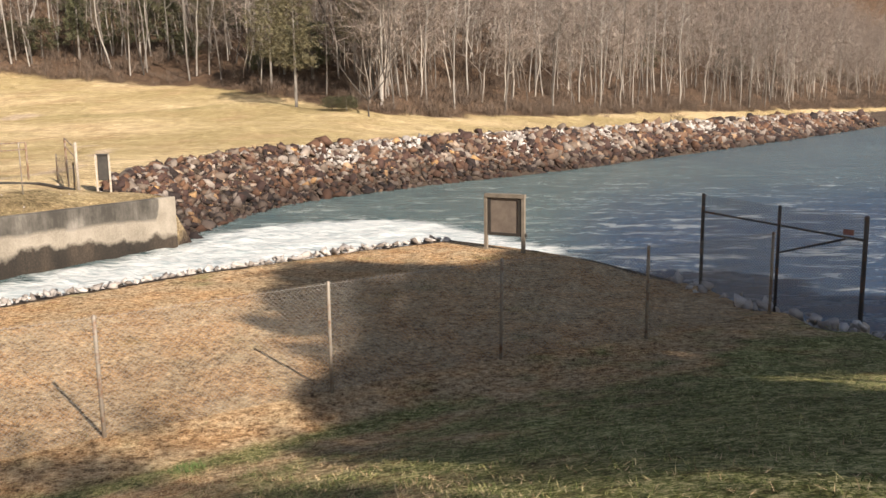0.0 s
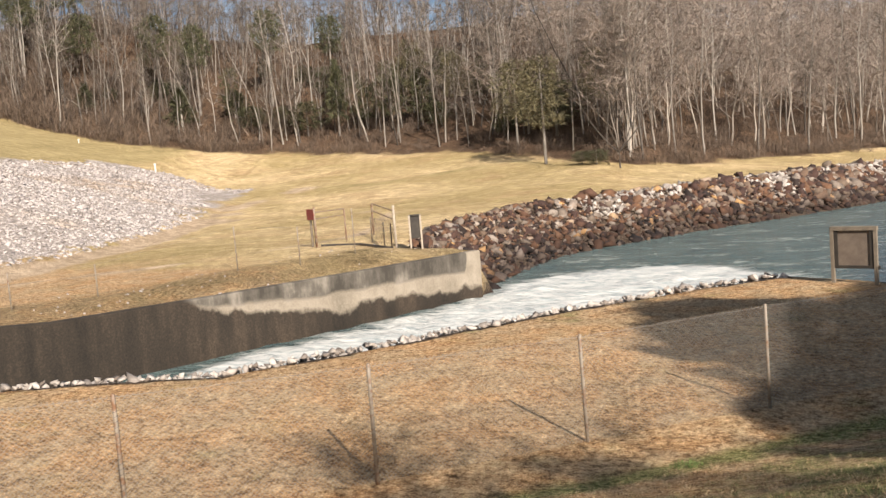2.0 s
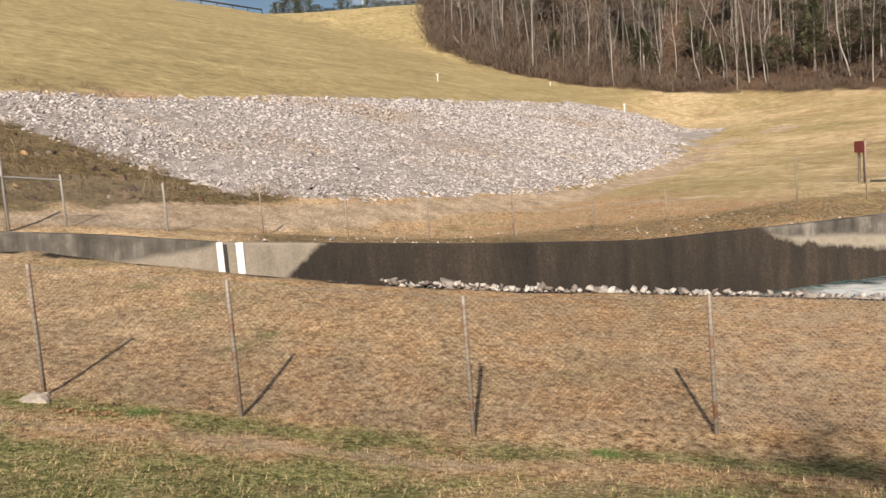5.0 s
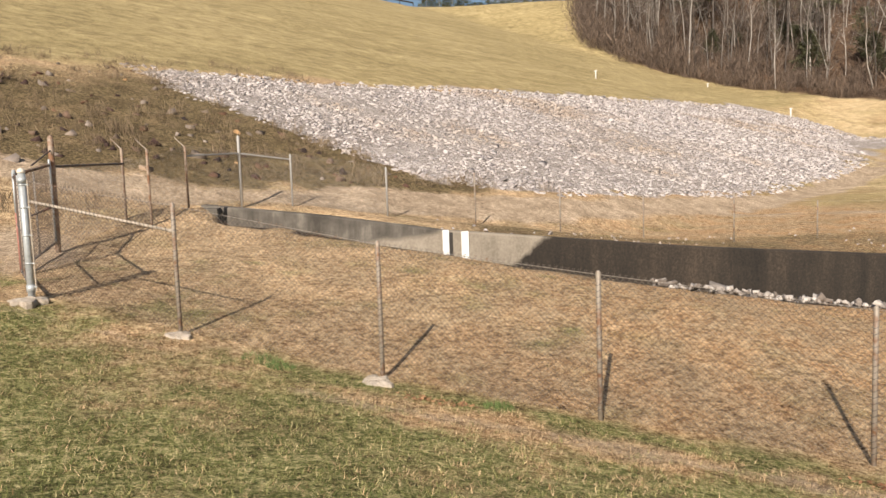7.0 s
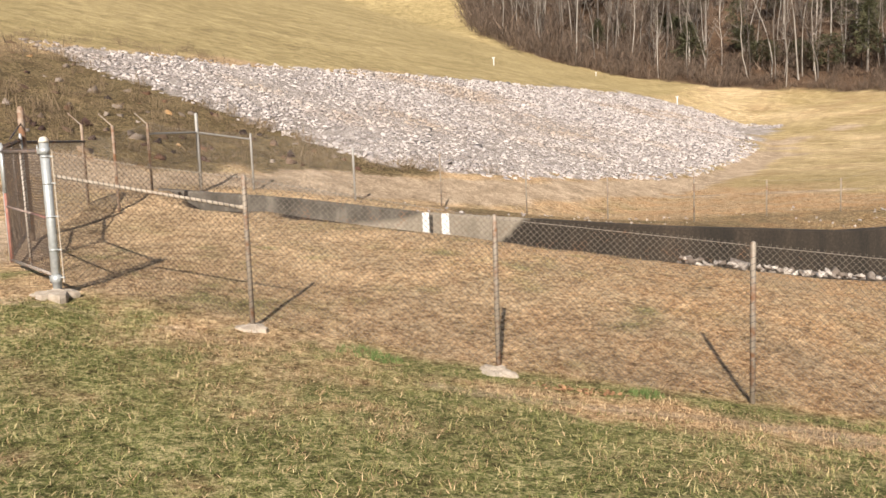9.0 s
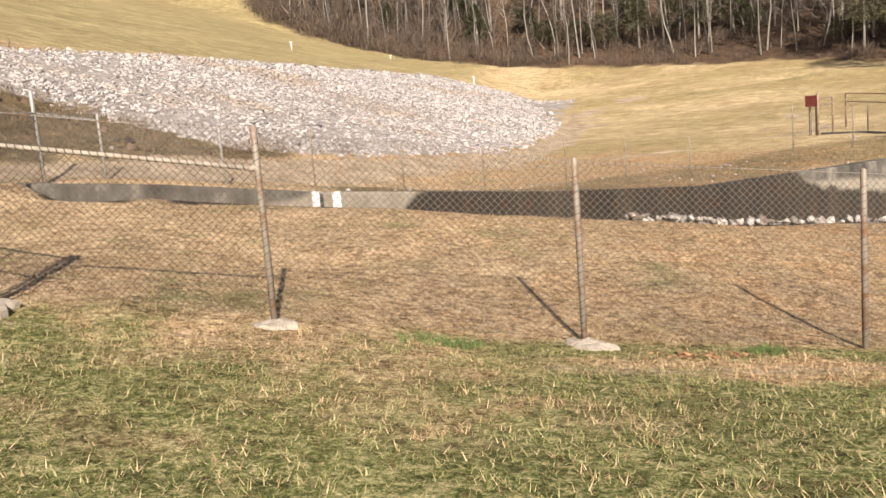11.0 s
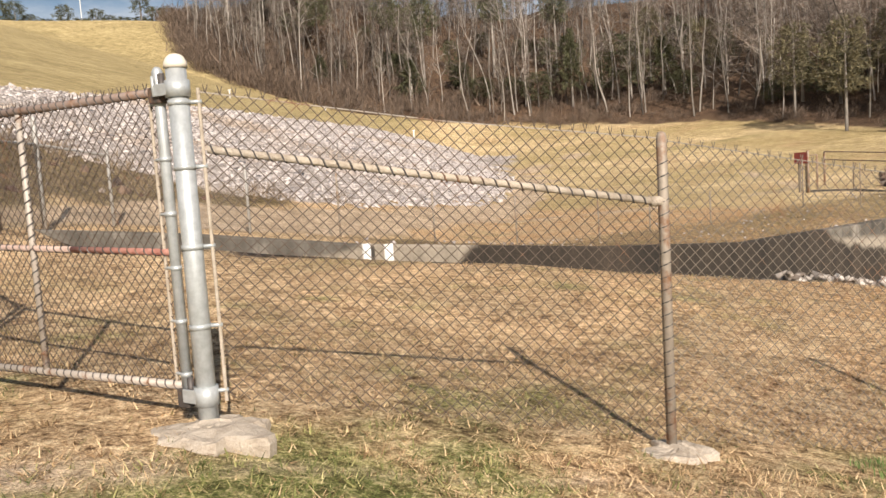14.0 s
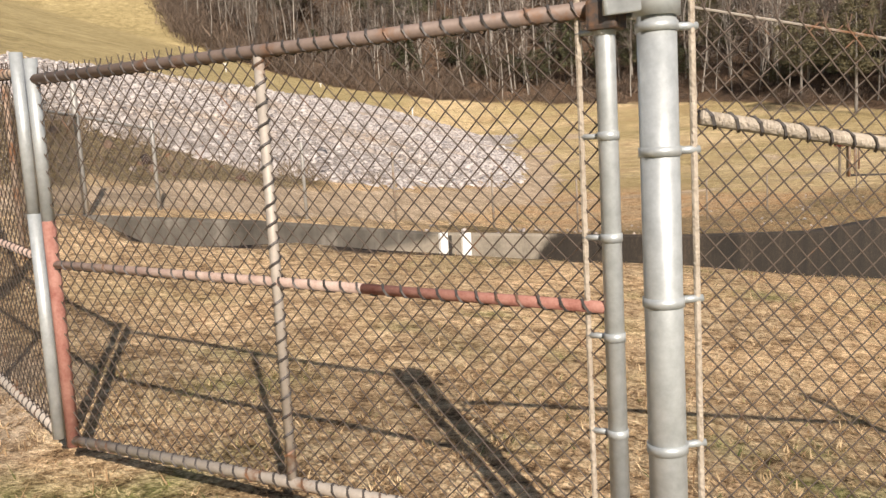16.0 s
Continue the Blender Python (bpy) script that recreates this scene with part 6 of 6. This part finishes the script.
joined_woods()
undergrowth()
evergreens()
shade_trees()

# ---- grass ----
def lawn():
    """Short winter grass near the walk: straw beyond the fence, greener on the walker's side."""
    def blades(s0, s1, d0, d1, count, h0, h1, w):
        s, d = rng.uniform(s0, s1, count), rng.uniform(d0, d1, count)
        return np.c_[ORIGIN + s[:, None] * ALONG + d[:, None] * ACROSS, s, d], rng.uniform(h0, h1, count), np.full(count, w)

    sets = [blades(-4, 10, -8.6, -0.3, 205000, 0.028, 0.065, 0.0065), blades(10, 26, -8.8, -0.5, 150000, 0.03, 0.07, 0.0075), blades(-8, 3, -2.2, 3.5, 50000, 0.028, 0.065, 0.0065), blades(0, 34, -0.5, 9, 115000, 0.04, 0.08, 0.011), blades(26, 38, -9.5, 0, 36000, 0.04, 0.1, 0.009)]
    Q = np.concatenate([a for a, _, _ in sets])
    h = np.concatenate([b for _, b, _ in sets])
    w = np.concatenate([c for _, _, c in sets])
    keep = ~inside(Q[:, :2], RIVER)
    Q, h, w = Q[keep], h[keep], w[keep]
    n = len(Q)
    an = rng.uniform(0, 6.28, n)
    # most blades lie nearly flat; over half gather in tufts that stand
    tuft = np.flatnonzero(rng.random(n) < 0.58)
    heart = rng.choice(tuft, len(tuft) // 11)
    pick = rng.choice(heart, len(tuft))
    size = rng.uniform(0.015, 0.045, n)[pick]
    Q[tuft, :2] = Q[pick, :2] + rng.normal(0, 1, (len(tuft), 2)) * size[:, None]
    z = land(Q[:, :2]) + lumps(Q[:, :2], 1.3, 0.035) + lumps(Q[:, :2], 5, 0.07)
    stand = np.zeros(n, bool)
    stand[tuft] = rng.random(len(tuft)) < 0.85
    el = np.where(stand, rng.uniform(0.25, 0.9, n), rng.uniform(0.06, 0.5, n))
    h = np.where(stand, h * 1.25, h * 1.15)
    base = np.c_[Q[:, :2], z - 0.006]
    side = np.c_[np.cos(an), np.sin(an), rng.uniform(-0.4, 0.4, n)] * (w * np.where(stand, 0.85, 1.0))[:, None] / 2
    tip = base + np.c_[-np.sin(an) * np.cos(el) * h, np.cos(an) * np.cos(el) * h, np.sin(el) * h]
    V = np.stack([base - side, base + side, tip], 1).reshape(-1, 3)
    F = np.arange(3 * n).reshape(-1, 3)
    me = big_mesh("grass", V, F, M_GRASS)
    green = greenness(Q[:, :2]) * 0.78 + 0.05
    green = np.where(rng.random(n) < green, 1.0, 0.0)
    me.attributes.new("green", "FLOAT", "POINT").data.foreach_set("value", np.repeat(green, 3).astype(np.float32))
    thing("grass", "short dry winter grass with green patches", "grass", kind="stuff", data=me)


lawn()


def weed_clumps():
    """Green weeds that grow against the fence."""
    g = np.random.default_rng(31)
    for s, d, size in ((3.95, -0.2, 0.28), (4.3, -0.35, 0.2), (25.4, -0.3, 0.24), (7.2, -0.3, 0.2), (13.0, -0.25, 0.18)):
        c = ORIGIN + s * ALONG + d * ACROSS
        n = 260
        r, an = size * np.sqrt(g.random(n)), g.uniform(0, 6.28, n)
        Q = c + np.c_[r * np.cos(an), r * np.sin(an)]
        z = land(Q) + lumps(Q, 1.3, 0.035) + lumps(Q, 5, 0.07)
        h = g.uniform(0.05, 0.13, n) * (1.1 - r / size * 0.5)
        tilt = g.normal(0, 0.35, (n, 2)) * h[:, None]
        side = np.c_[np.cos(an * 3), np.sin(an * 3), np.zeros(n)] * 0.005
        base = np.c_[Q, z - 0.006]
        tip = base + np.c_[tilt, h]
        me = big_mesh("weeds", np.stack([base - side, base + side, tip], 1).reshape(-1, 3), np.arange(3 * n).reshape(-1, 3), M_WEED)
        thing("weed_clump", "low clump of fresh green weeds at the fence", "weeds", "fence weeds", data=me)


weed_clumps()


def dry_leaves():
    """A drift of fallen leaves caught by the fence."""
    g = np.random.default_rng(5)
    V, F = [], []
    for s, d, n, r in ((6.3, -0.55, 46, 0.16), (6.75, -0.5, 34, 0.12), (11.2, -0.6, 22, 0.14)):
        for _ in range(n):
            q = ORIGIN + (s + g.normal(0, r)) * ALONG + (d + g.normal(0, r * 0.5)) * ACROSS
            z = zland(*q) + g.uniform(0.01, 0.035)
            an, ln = g.uniform(0, 6.28), g.uniform(0.025, 0.05)
            u, w = np.array([math.cos(an), math.sin(an), g.uniform(-0.4, 0.4)]), np.array([-math.sin(an), math.cos(an), g.uniform(-0.3, 0.3)])
            c = np.array([*q, z])
            k = len(V)
            V += [c - u * ln, c + w * ln * 0.55 + (0, 0, 0.006), c + u * ln, c - w * ln * 0.55 + (0, 0, 0.008)]
            F += [(k, k + 1, k + 2), (k, k + 2, k + 3)]
    m = simple("dry_leaves", (0.20, 0.09, 0.04), (0.50, 0.28, 0.14), 6, 0.85, rand="island")
    thing("dry_leaves", "russet fallen leaves caught in the grass by the fence", "leaves", kind="stuff", data=big_mesh("dry_leaves", V, F, m))


dry_leaves()
